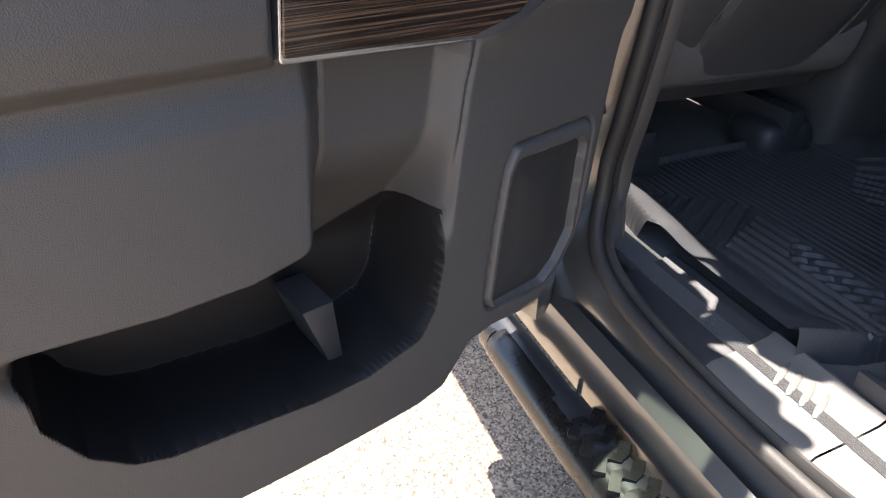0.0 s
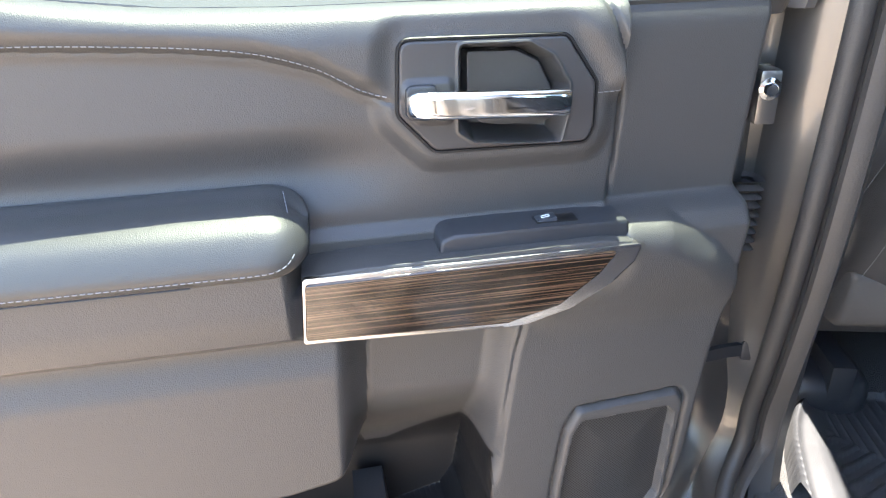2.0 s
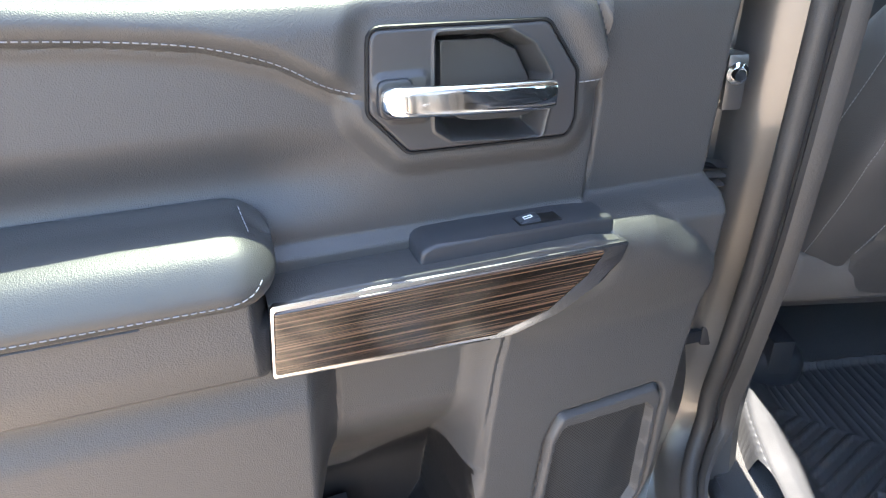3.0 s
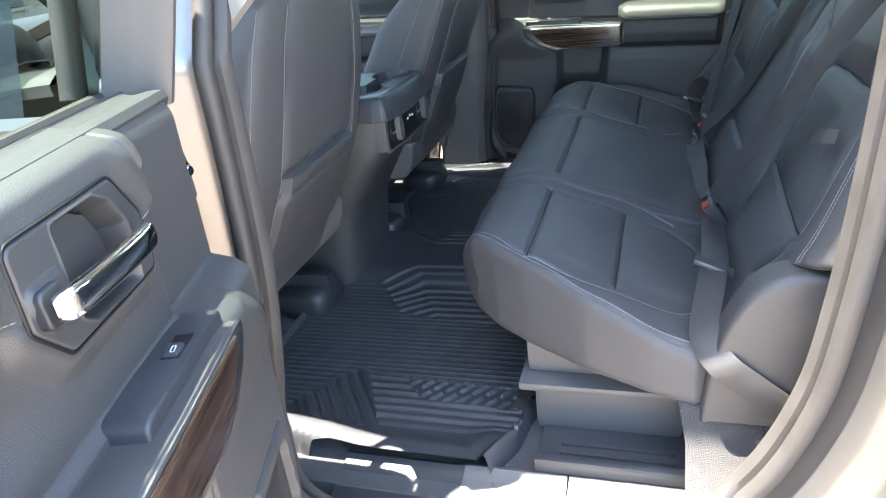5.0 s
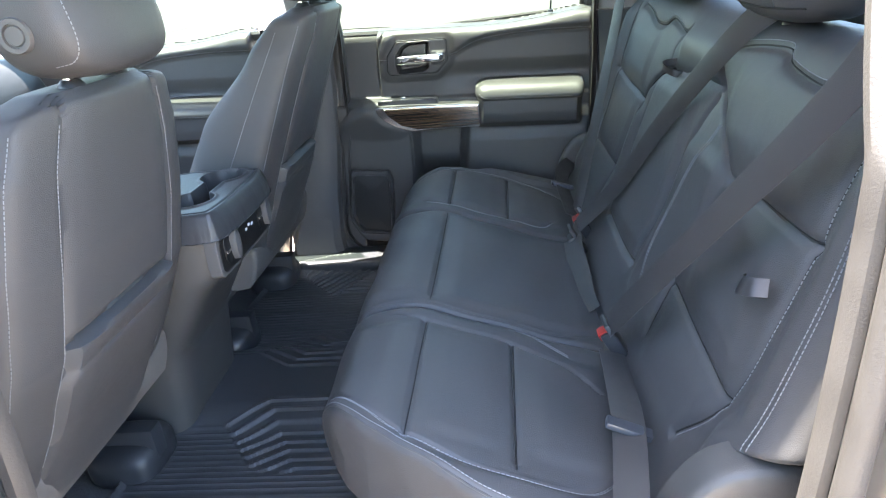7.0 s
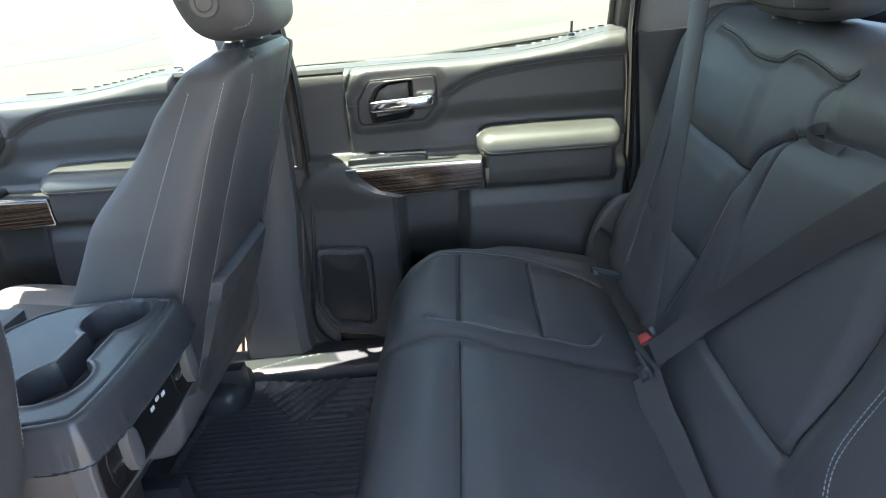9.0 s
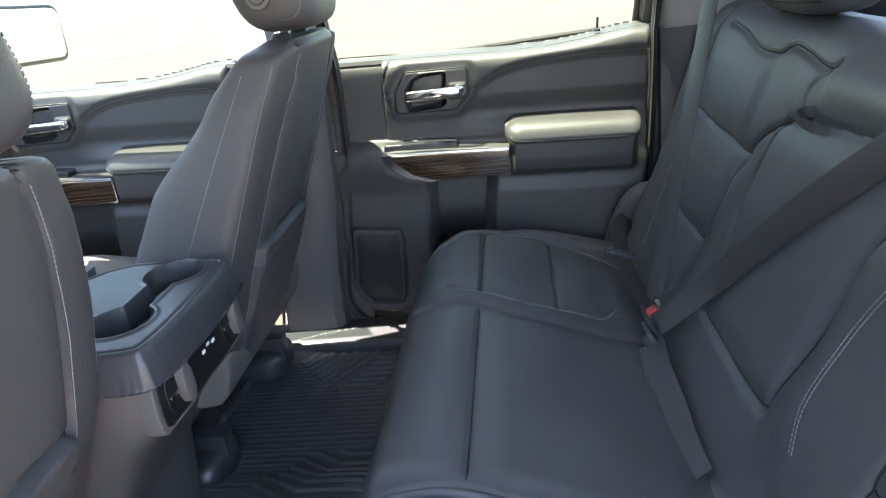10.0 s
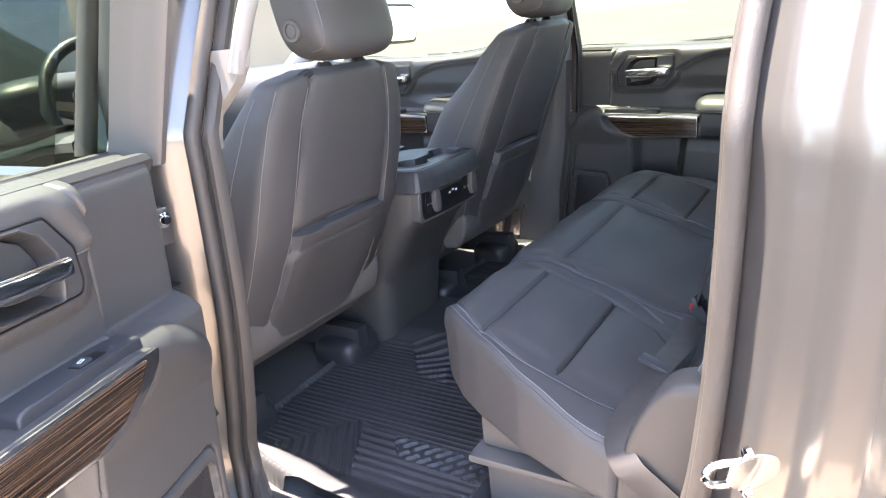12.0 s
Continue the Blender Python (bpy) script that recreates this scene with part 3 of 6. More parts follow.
def up_front(geo):
    """From (x, y, height) to (along, outward, up)."""
    v = np.asarray(geo[0], float)
    return np.stack([v[:, 0], v[:, 2], v[:, 1]], 1), geo[1]


def stitches(points, r=0.0006, length=0.0042, gap=0.0062, lift=(0, 1, 0)):
    """Short thread stitches along a line of points."""
    p = np.array(points, float)
    s = np.concatenate([[0], np.cumsum(np.linalg.norm(np.diff(p, axis=0), axis=1))])
    out = []
    for a in np.arange(gap / 2, s[-1] - gap, gap):
        e0, e1 = (np.array([np.interp(q, s, p[:, j]) for j in range(3)]) for q in (a, a + length))
        out.append(sweep([e0, (e0 + e1) / 2 + np.array(lift) * r * 0.7, e1], ring(r, 5), (0.1, 0.2, 0.95)))
    return joined(*out)


def on_surface(geo, line, axis, side, lift=0.0007, n=60):
    """Carries a line of two coordinates onto a body along an axis (0 x, 1 y, 2 z), from its + or - side."""
    from mathutils.bvhtree import BVHTree
    tree = BVHTree.FromPolygons([tuple(q) for q in np.asarray(geo[0]).tolist()], geo[1])
    c = curve(line, n)
    out = []
    for a, b in c:
        o = [a, b]
        o.insert(axis, side * 5.0)
        ray = [0, 0, 0]
        ray[axis] = -side
        hit, nor, _, _ = tree.ray_cast(Vector(o), Vector(ray))
        if hit is not None:
            out.append(np.array(hit) + np.array(nor) * (lift if nor.dot(Vector(ray)) < 0 else -lift))
    return out


def build_door(at, label, rake=None, lean=0.58):
    """A rear door; rake shifts the places of its trim (the closed one stands raked)."""
    d = thing("rear_door", at, label, "car door", "truck doors")

    def part(name, geo, material, parent, label="", local=True, flat=False):
        v = np.array(geo[0], float)
        if rake is not None:
            u, z = v[:, 0].copy(), v[:, 2].copy()
            one, low = np.ones_like(u), np.maximum(1.02 - z, 0)
            v[:, 0], v[:, 2] = (np.stack([u, z, one, low], 1) @ np.array(rake).T).T
        return PART(name, (v, geo[1]), material, parent, label, True, flat)

    skin, hollow = door_panel(0.002 if rake is None else 0.003)
    part("trim_panel", skin, DOOR_SKIN, d, local=True)
    # pocket surface cut from the panel, its shade put in as black
    part("pocket_shade", hollow, BLACK, d, "inside of the door pocket, coloured black for its shade", local=True)
    # armrest pad
    arm = curve([(0.010, 1.094), (0.045, 1.094), (0.0535, 1.097), (0.0585, 1.104), (0.0585, 1.112), (0.052, 1.126), (0.040, 1.138), (0.020, 1.1465), (-0.005, 1.150), (-0.04, 1.151), (-0.045, 1.096)], 70, True)
    rows = []
    for uu in np.concatenate([[0.500, 0.5004, 0.5015, 0.504, 0.508, 0.514, 0.522, 0.531], np.linspace(0.54, 0.81, 50), [0.82, 0.828, 0.833, 0.836]]):
        k = 0.040 * (1 - math.sqrt(max(0, 1 - (1 - min((uu - 0.500) / 0.038, 1)) ** 2))) + 0.02 * (1 - math.sqrt(max(0, 1 - (1 - min((0.836 - uu) / 0.02, 1)) ** 2)))
        c = np.array([0.0, 1.130])
        q = arm + (c - arm) * np.minimum(k / (np.linalg.norm(arm - c, axis=1)[:, None] + 1e-6), 0.9)
        rows.append(np.stack([np.full(len(q), uu), q[:, 0], q[:, 1]], 1))
    pad = part("armrest_pad", joined(sheet(np.array(rows), False, True)), LEATHER_DOOR, d, "padded leather armrest", local=True)
    shape = sheet(np.array(rows), False, True)
    front = on_surface(shape, [(0.8, 1.1035), (0.60, 1.1035), (0.548, 1.1035), (0.528, 1.106), (0.517, 1.112), (0.511, 1.121)], 1, 1, 0.0004, 90)
    above = on_surface(shape, [(0.517, 0.018), (0.519, 0.0), (0.522, -0.022)], 2, 1, 0.0004, 12)
    part("stitching", joined(stitches(front), stitches(above)), STITCH, pad, local=True)["kind"] = "stuff"
    groove_line = [q - np.array([0, 0.0003, 0.0055]) for q in front[:60]]
    part("seam_line", sweep(groove_line, ring(0.0009, 5), (0.1, 0.9, 0.2)), BLACK, pad, local=True)
    # veneer strip in its bright frame
    strip = fillet([(0.5178, 1.0135), (0.5115, 1.0845), (0.178, 1.0845), (0.186, 1.064), (0.2065, 1.0455), (0.2495, 1.0205), (0.2964, 1.0075), (0.32, 1.0070)], 0.005)
    part("bright_frame", up_front(plate(strip, 0.008, 0.0375, 0.003)), SATIN, d, "satin chrome frame", local=True)
    inner = fillet([(0.5150, 1.0185), (0.5090, 1.0790), (0.2030, 1.0800), (0.2226, 1.0575), (0.2634, 1.0255), (0.3139, 1.0125)], 0.004)
    part("veneer", up_front(plate(inner, 0.02, 0.0395, 0.003, 3)), WOOD, d, "glossy dark striped wood veneer", local=True)
    top = soft_poly([(0.512, 1.076), (0.512, 1.0870), (0.30, 1.0885), (0.19, 1.0895), (0.185, 1.076)], 1)
    part("ledge", up_front(plate(top, -0.02, 0.0345, 0.003)), DOOR_SKIN, d, local=True)
    # window switch in its block
    blk = soft_poly([(0.186, 1.05), (0.186, 1.098), (0.190, 1.1035), (0.360, 1.105), (0.376, 1.102), (0.380, 1.094), (0.382, 1.05)], 1)
    block = part("switch_block", up_front(plate(blk, -0.05, 0.020, 0.005, 3)), PLASTIC_TOP, d, local=True)
    part("switch_bezel", moved(rbox(-0.0215, 0.0215, -0.0095, 0.0095, -0.003, 0.0006, 0.001), pose(0.259, 0.001, 1.1045)), BLACK, block, local=True)
    part("switch", moved(rbox(-0.0105, 0.0105, -0.0080, 0.0080, -0.004, 0.0035, 0.003), pose(0.2685, 0.001, 1.1045, 0, 10, 0)), SATIN_DARK, block, "grey window switch", local=True)
    part("switch_mark", moved(tube([(-0.004, -0.002, 0), (0.004, -0.002, 0), (0.004, 0.002, 0), (-0.004, 0.002, 0)], 0.0005, 5, wrap=True), pose(0.2695, 0.002, 1.1083, 0, 10, 0)), WHITE, block, local=True)
    # black bead added to draw the dark gap round the plate
    ringline = np.stack([PLATE[:, 0], np.full(len(PLATE), -0.0150), PLATE[:, 1]], 1)
    part("handle_gap_line", sweep(ringline, ring(0.0017, 6), (0, 1, 0), True), BLACK, d, "thin black line for the dark gap round the handle plate", local=True)
    part("handle_plate", handle_plate(0.001 if rake is None else 0.002), HANDLE_PLATE, d, "smooth dark plastic handle surround", local=True)
    # pull handle
    hd = part("handle_pivot", up_front(plate(fillet([(0.402, 1.2125), (0.402, 1.2440), (0.372, 1.2440), (0.372, 1.2105)], 0.008), -0.03, -0.0035, 0.003, 3)), PLASTIC_DARK, d, local=True)
    lever = curve([(0.3985, 0.002, 1.2295), (0.392, 0.008, 1.2293), (0.375, 0.011, 1.2288), (0.33, 0.013, 1.2270), (0.28, 0.012, 1.2245), (0.2535, 0.009, 1.2230)], 30)
    sec = ring(1, 24)
    sec = np.sign(sec) * np.abs(sec) ** 0.62 * np.array([0.0070, 0.0124])
    part("lever", sweep(lever, np.array([sec * (0.72 if i == 0 else 0.93 if i in (1, 29) else 1) for i in range(30)])), CHROME, hd, "chrome pull lever", local=True)
    part("lever_back", up_front(plate(soft_poly([(0.335, 1.203), (0.335, 1.216), (0.262, 1.212), (0.266, 1.201)], 2), -0.03, -0.006, 0.004)), PLASTIC_DARK, hd, local=True)
    # speaker mesh
    us, zs = np.arange(0.10, 0.255, 0.002), np.arange(0.645, 0.862, 0.002)
    u, z = np.meshgrid(us, zs, indexing="ij")
    g = poly_d(u, z, GRILLE)
    dome = 0.0045 + 0.004 * smooth(0, -0.05, g)
    part("speaker_grille", sheet(np.stack([u, dome, z], -1), keep=g < -0.0008), GRILLE_MAT, d, "black perforated speaker grille", local=True)
    # stitches on the upper roll
    for ln in (STITCH_LINE, STITCH_FRONT):
        c = curve(ln, 90 if len(ln) > 2 else 10)
        w, _ = panel_depth(c[:, 0], c[:, 1] + 0.005)
        part("stitching", stitches(np.stack([c[:, 0], w + 0.0006, c[:, 1] + 0.005], 1)), STITCH, d, local=True)["kind"] = "stuff"
    # pocket divider
    part("pocket_divider", up_front(plate([(0.4900, 0.7150), (0.4500, 0.7165), (0.4420, 0.630), (0.4614, 0.630)], -0.11, -0.035, 0.004)), PLASTIC_DARK, d, local=True)
    # lock pin
    part("lock_pin", moved(lathe([(0.0001, 0.03), (0.003, 0.029), (0.0032, 0.004), (0.008, 0.002), (0.009, -0.004)], 10), pose(0.728, -0.06, 1.344)), PLASTIC_DARK, d, local=True)
    # outer shell with its jamb edge and window frame
    shell = []
    for uu in (-0.088, -0.078, -0.06, 0.3, 0.6, 0.88, 0.91, 0.93):
        e = 0.0 if -0.07 < uu < 0.90 else 1.0
        shell.append([(uu, -0.085 - 0.02 * (1 - e), 0.50), (uu, -0.13 + 0.02 * e, 0.52), (uu, -0.155 + 0.03 * e, 0.75), (uu, -0.155 + 0.03 * e, 1.1), (uu, -0.150 + 0.02 * e, 1.285), (uu, -0.138, 1.297)])
    part("outer_skin", sheet(np.array(shell)), PAINT, d, local=True)
    part("inner_shell", sheet(np.array([[(uu, ww, zz) for zz in (0.505, 0.9, 1.296)] for uu, ww in ((-0.088, -0.150), (-0.085, -0.132), (-0.03, -0.125), (0.0, -0.100), (0.05, -0.070), (0.075, -0.066), (0.078, -0.136), (0.86, -0.136), (0.862, -0.066), (0.895, -0.07), (0.92, -0.10), (0.925, -0.14))])), PAINT, d, local=True)
    fr = lambda uu, z: (uu - 0.125, -0.128 + lean * (z - 1.32), z)
    sill = [(-0.124, -0.020), (-0.112, -0.012), (-0.085, -0.004), (-0.060, -0.0005), (-0.044, -0.001), (-0.040, -0.010), (-0.05, -0.03), (-0.124, -0.034)]
    us = np.concatenate([-0.004 + 0.03 * (1 - np.cos(np.linspace(0.15, math.pi / 2, 8))), np.linspace(0.04, 0.88, 28)])
    tops = np.interp(us, [0, 0.5, 0.6, 0.7, 0.8, 0.9], [1.312, 1.314, 1.318, 1.330, 1.348, 1.352])
    ease = np.sqrt(np.clip(1 - (1 - np.minimum((us + 0.004) / 0.03, 1)) ** 2, 0.02, 1))
    part("belt_sill", sheet(np.array([[(uu, -0.09 + (w0 + 0.09) * (0.4 + 0.6 * k), tz - 0.03 + (z0 + 0.03) * k) for w0, z0 in sill] for uu, tz, k in zip(us, tops, ease)]), False, True), DOOR_SKIN, d, local=True)
    loop = curve([fr(0.085, 1.30), fr(0.080, 1.5), fr(0.085, 1.70), fr(0.13, 1.755), fr(0.5, 1.755), fr(0.74, 1.73), fr(0.93, 1.62), fr(0.98, 1.45), fr(0.99, 1.34)], 70)
    wf = part("window_frame", sweep(loop, [(-0.028, -0.03), (0.028, -0.03), (0.034, 0.0), (0.024, 0.026), (-0.024, 0.026), (-0.034, 0.0)], (0, 1, 0.1)), PLASTIC, d, local=True)
    part("window_seal", sweep(curve([fr(0.115, 1.30), fr(0.11, 1.5), fr(0.115, 1.68), fr(0.15, 1.722), fr(0.5, 1.722), fr(0.72, 1.70), fr(0.90, 1.60), fr(0.945, 1.45), fr(0.955, 1.34)], 60), ring(0.009, 8), (0, 1, 0.1)), RUBBER, wf, local=True)
    if rake is None:
        sec = [(0.002, -0.124), (0.0, -0.112), (-0.003, -0.092), (-0.004, -0.088), (-0.012, -0.066), (-0.014, -0.052), (-0.020, -0.045), (-0.032, -0.046), (-0.040, -0.060), (-0.042, -0.11)]
        part("post_trim", sheet(np.array([[(a, b + lean * (z - 1.32), z) for a, b in sec] for z in np.linspace(1.285, 1.74, 12)])), PLASTIC, wf, "dark plastic window post cover")
    part("belt_seal", sweep([fr(0.08, 1.306), fr(0.5, 1.309), fr(0.97, 1.346)], ring(0.008, 8), (0, 1, 0.1)), RUBBER, wf, local=True)
    part("window_pane", sheet(np.array([[fr(uu, z) for z in (1.285, 1.5, 1.72)] for uu in (0.10, 0.3, 0.5, 0.7, 0.96)])), GLASS_TINT, d, "green tinted window glass", local=True)
    return d


HANDLE_PLATE = material("handle_plate", (0.046, 0.045, 0.047), 0.42, vary=0.06, scale=6, bumps=(("noise", 1500, 0.00008),))
LEATHER_DOOR = material("armrest_leather", (0.050, 0.050, 0.049), 0.42, vary=0.08, scale=5, bumps=(("cells", 1000, 0.00018),))
SATIN_DARK = material("dark_satin", (0.10, 0.11, 0.13), 0.3, 0.6)


def grille_material():
    """Thin black sheet with rows of small holes."""
    ma = material("grille_mesh", (0.035, 0.036, 0.038), 0.45)
    n, l = ma.node_tree.nodes, ma.node_tree.links
    bs = n["Principled BSDF"]
    co = n.new("ShaderNodeTexCoord")
    mp = n.new("ShaderNodeMapping")
    mp.inputs["Rotation"].default_value = (0, radians(45), 0)
    mp.inputs["Scale"].default_value = (360, 0, 360)
    vo = n.new("ShaderNodeTexVoronoi")
    vo.inputs["Scale"].default_value = 1.0
    vo.inputs["Randomness"].default_value = 0.0
    rp = n.new("ShaderNodeValToRGB")
    e = rp.color_ramp.elements
    e[0].position, e[0].color = 0.30, (0.004, 0.004, 0.004, 1)
    e[1].position, e[1].color = 0.38, (0.034, 0.035, 0.037, 1)
    l.new(co.outputs["Object"], mp.inputs[0])
    l.new(mp.outputs[0], vo.inputs["Vector"])
    l.new(vo.outputs["Distance"], rp.inputs[0])
    l.new(rp.outputs[0], bs.inputs["Base Color"])
    return ma


GRILLE_MAT = grille_material()
PART = part
RAKE = [(0.955, 0.090, -0.096, -0.095), (-0.044, 0.953, 0.072, -0.004)]
rear_door = build_door(NEAR_DOOR, "open rear door with dark grey moulded trim panel and pull handle", None, 0.33)
FAR_DOOR = pose(0.80, 0.42, 0, 0, 0, -90) @ Matrix.Diagonal((1, -1, 1, 1))
far = build_door(FAR_DOOR, "closed rear door with dark grey moulded trim panel and pull handle", RAKE)
ff = copy_thing(far, pose(0, 1.03, 0.03) @ FAR_DOOR @ Matrix.Diagonal([1 / q for q in far.scale] + [1]))
for ob in list(ff.children_recursive):
    if ob.name.split(".")[0] in ("window_frame", "window_seal", "belt_seal", "lock_pin"):
        bpy.data.objects.remove(ob)
FRAME = [(0.925, 1.62, 1.31), (0.88, 1.46, 1.46), (0.78, 1.16, 1.72), (0.76, 0.8, 1.755), (0.76, 0.52, 1.745), (0.79, 0.455, 1.66), (0.86, 0.440, 1.33)]
part("window_frame", tube(curve(FRAME, 60), 0.016, 10), RUBBER, ff)
ff.name = "front_door"
tagged(ff, "closed passenger front door with dark grey trim panel", "car door", "truck doors")
fn = copy_thing(rear_door, pose(-0.80, 1.36, 0.0, 0, 0, -90))
for ob in list(fn.children_recursive):
    if ob.name.split(".")[0] in ("window_frame", "window_seal", "post_trim", "belt_seal"):
        bpy.data.objects.remove(ob)
part("window_frame", tube(curve([(-0.925, 1.46, 1.31), (-0.88, 1.34, 1.48), (-0.80, 1.12, 1.71), (-0.79, 0.8, 1.745), (-0.79, 0.52, 1.73), (-0.82, 0.462, 1.64), (-0.925, 0.450, 1.31)], 60), 0.016, 10), RUBBER, fn)
fn.name = "front_door"
tagged(fn, "closed driver's front door with dark grey trim panel", "car door", "truck doors")

# ---- seats ----
def cushion(x0, x1, profile, relief, r=0.03, nx=170, m=280, plan=None):
    """A padded body: a closed side profile (y, z) carried from x0 to x1 with round ends; relief(x, y, z, ny, nz) is added along its normal."""
    fine = curve(profile, 1600, True)
    t = np.roll(fine, -1, 0) - np.roll(fine, 1, 0)
    out = np.stack([t[:, 1], -t[:, 0]], 1)
    out *= np.sign(((fine - fine.mean(0)) * out).sum())
    out /= np.linalg.norm(out, axis=1)[:, None]
    dense = np.cumsum(0.25 + smooth(-0.2, 0.2, np.maximum(out[:, 0], out[:, 1])))
    at = np.interp(np.linspace(0, dense[-1], m, endpoint=False), dense, np.arange(1600))
    pr = fine[at.astype(int) % 1600]
    t = np.roll(pr, -1, 0) - np.roll(pr, 1, 0)
    t /= np.linalg.norm(t, axis=1)[:, None]
    no = np.stack([t[:, 1], -t[:, 0]], 1)
    mid = pr.mean(0)
    if ((pr - mid) * no).sum() < 0:
        no = -no
    ends = r * (1 - np.cos(np.linspace(0, math.pi / 2, 8)))
    xs = np.concatenate([x0 + ends[:-1], np.linspace(x0 + r, x1 - r, nx), x1 - ends[:-1][::-1]])
    d = np.minimum(xs - x0, x1 - xs)
    inset = r - np.sqrt(np.maximum(r * r - np.maximum(r - d, 0) ** 2, 0))
    y = pr[None, :, 0] - no[None, :, 0] * inset[:, None]
    z = pr[None, :, 1] - no[None, :, 1] * inset[:, None]
    x = np.repeat(xs[:, None], m, 1)
    if plan is not None:
        x = plan(x, y)
    h = relief(x, y, z, no[None, :, 0] + 0 * x, no[None, :, 1] + 0 * x)
    g = np.stack([x, y + no[None, :, 0] * h, z + no[None, :, 1] * h], -1)
    # close both ends down to the middle line of the slab
    k = long_axis(pr)
    lo, hi = pr[:, k].min(), pr[:, k].max()
    at = np.linspace(lo, hi, 41)
    band = [pr[np.abs(pr[:, k] - q) < 0.02][:, 1 - k] for q in at]
    half = np.array([(b.min() + b.max()) / 2 for b in band])
    def core(row):
        q = row.copy()
        along = np.clip(row[:, 1 + k], lo + 0.05, hi - 0.05)
        q[:, 1 + k], q[:, 2 - k] = along, np.interp(along, at, half)
        if plan is not None:
            q[:, 0] = plan(np.full(len(q), x0 if row is g[0] or row[:, 0].mean() < (x0 + x1) / 2 else x1), q[:, 1])
        return q
    ends = [g[0] + (core(g[0]) - g[0]) * t for t in (1.0, 0.66, 0.33)], [g[-1] + (core(g[-1]) - g[-1]) * t for t in (0.33, 0.66, 1.0)]
    return sheet(np.concatenate([np.array(ends[0]), g, np.array(ends[1])]), False, True)


def long_axis(pr):
    return int(np.ptp(pr[:, 1]) > np.ptp(pr[:, 0]))


def groove(d, depth=0.006, width=0.004):
    return -depth * np.exp(-(d / width) ** 2) - 0.35 * depth * np.exp(-(d / (width * 4)) ** 2)


def creases(geo, lines, axis, side, parent, r=0.0013):
    """Dark joints of the cover, laid into its grooves."""
    made = []
    for ln in lines:
        p = on_surface(geo, ln, axis, side, 0.0002, 70)
        if len(p) > 4:
            made.append(sweep(p, ring(r, 5), (0.2, 0.3, 0.93)))
    part("cover_joint", joined(*made), SEAM, parent)["kind"] = "stuff"


def seams(geo, lines, axis, side, parent):
    made = []
    for ln in lines:
        p = on_surface(geo, ln, axis, side)
        if len(p) > 4:
            made.append(stitches(p, 0.0007, 0.0042, 0.0062, (0, 0, 0)))
    if made:
        part("stitching", joined(*made), STITCH, parent)["kind"] = "stuff"


bench = thing("rear_bench_seat", (0, -0.2, FLOOR), "dark leather rear bench seat for three with grey stitching", "bench seat")
CUSHION = [(-0.36, 0.745), (-0.2, 0.757), (-0.05, 0.772), (0.08, 0.785), (0.132, 0.805), (0.150, 0.85), (0.140, 0.90), (0.105, 0.935), (0.05, 0.947), (0.0, 0.940), (-0.07, 0.915), (-0.14, 0.889), (-0.24, 0.852), (-0.33, 0.826), (-0.375, 0.80)]


def cushion_relief(lines, pads, sag=0.006):
    def f(x, y, z, ny, nz):
        topside = smooth(0.2, 0.6, nz) + 0.6 * smooth(0.5, 0.9, ny) * smooth(0.84, 0.88, z)
        h = 0 * x
        for ln, depth, width in lines:
            h = h + groove(line_d(x, y, ln), depth, width) * np.minimum(topside, 1)
        for (ax, bx, ay, by), up in pads:
            h = h + up * smooth(0, 0.03, x - ax) * smooth(0, 0.03, bx - x) * smooth(0, 0.04, y - ay) * smooth(0, 0.04, by - y) * np.minimum(topside, 1)
        return h + 0.0022 * np.sin(x * 23 + y * 17) * np.sin(y * 31 - x * 9) * topside
    return f


def smooth_line(pts, n=30):
    return curve(pts, n).tolist()


EDGE_Y, EDGE_X = [-0.40, -0.30, -0.26, -0.20, -0.10, 0.0, 0.06, 0.11, 0.16], [0.640, 0.688, 0.712, 0.700, 0.665, 0.612, 0.572, 0.525, 0.455]


def plan_left(x, y):
    return np.where(x < -0.30, -0.30 + (x + 0.30) * (np.interp(y, EDGE_Y, EDGE_X) - 0.30) / 0.435, x)


def plan_right(x, y):
    return -plan_left(-x, y)


left_out = smooth_line([(-0.47, 0.125), (-0.535, 0.06), (-0.578, 0.0), (-0.610, -0.10), (-0.615, -0.17), (-0.60, -0.24), (-0.555, -0.285)])
left_in = smooth_line([(-0.270, 0.055), (-0.283, 0.0), (-0.292, -0.14), (-0.325, -0.22), (-0.38, -0.275)])
left_arc = smooth_line([(-0.262, 0.050), (-0.246, 0.036), (-0.238, 0.0), (-0.240, -0.10), (-0.255, -0.17), (-0.285, -0.215), (-0.30, -0.235)])
geo = cushion(-0.735, -0.238, CUSHION, cushion_relief(
    [([(-0.585, 0.0), (-0.283, 0.0)], 0.006, 0.0032), ([(-0.585, -0.142), (-0.291, -0.142)], 0.005, 0.0028), (left_out, 0.004, 0.003), (left_in, 0.004, 0.003),
     ],
    [((-0.72, -0.60, -0.33, 0.02), 0.008), ((-0.575, -0.295, -0.13, -0.005), 0.004), ((-0.575, -0.295, 0.01, 0.13), 0.005), ((-0.575, -0.30, -0.30, -0.15), 0.004)]), 0.022, plan=plan_left)
c1 = part("seat_cushion", geo, LEATHER, bench)
creases(geo, [[(-0.585, 0.0), (-0.283, 0.0)], [(-0.600, -0.142), (-0.291, -0.142)]], 2, 1, c1)
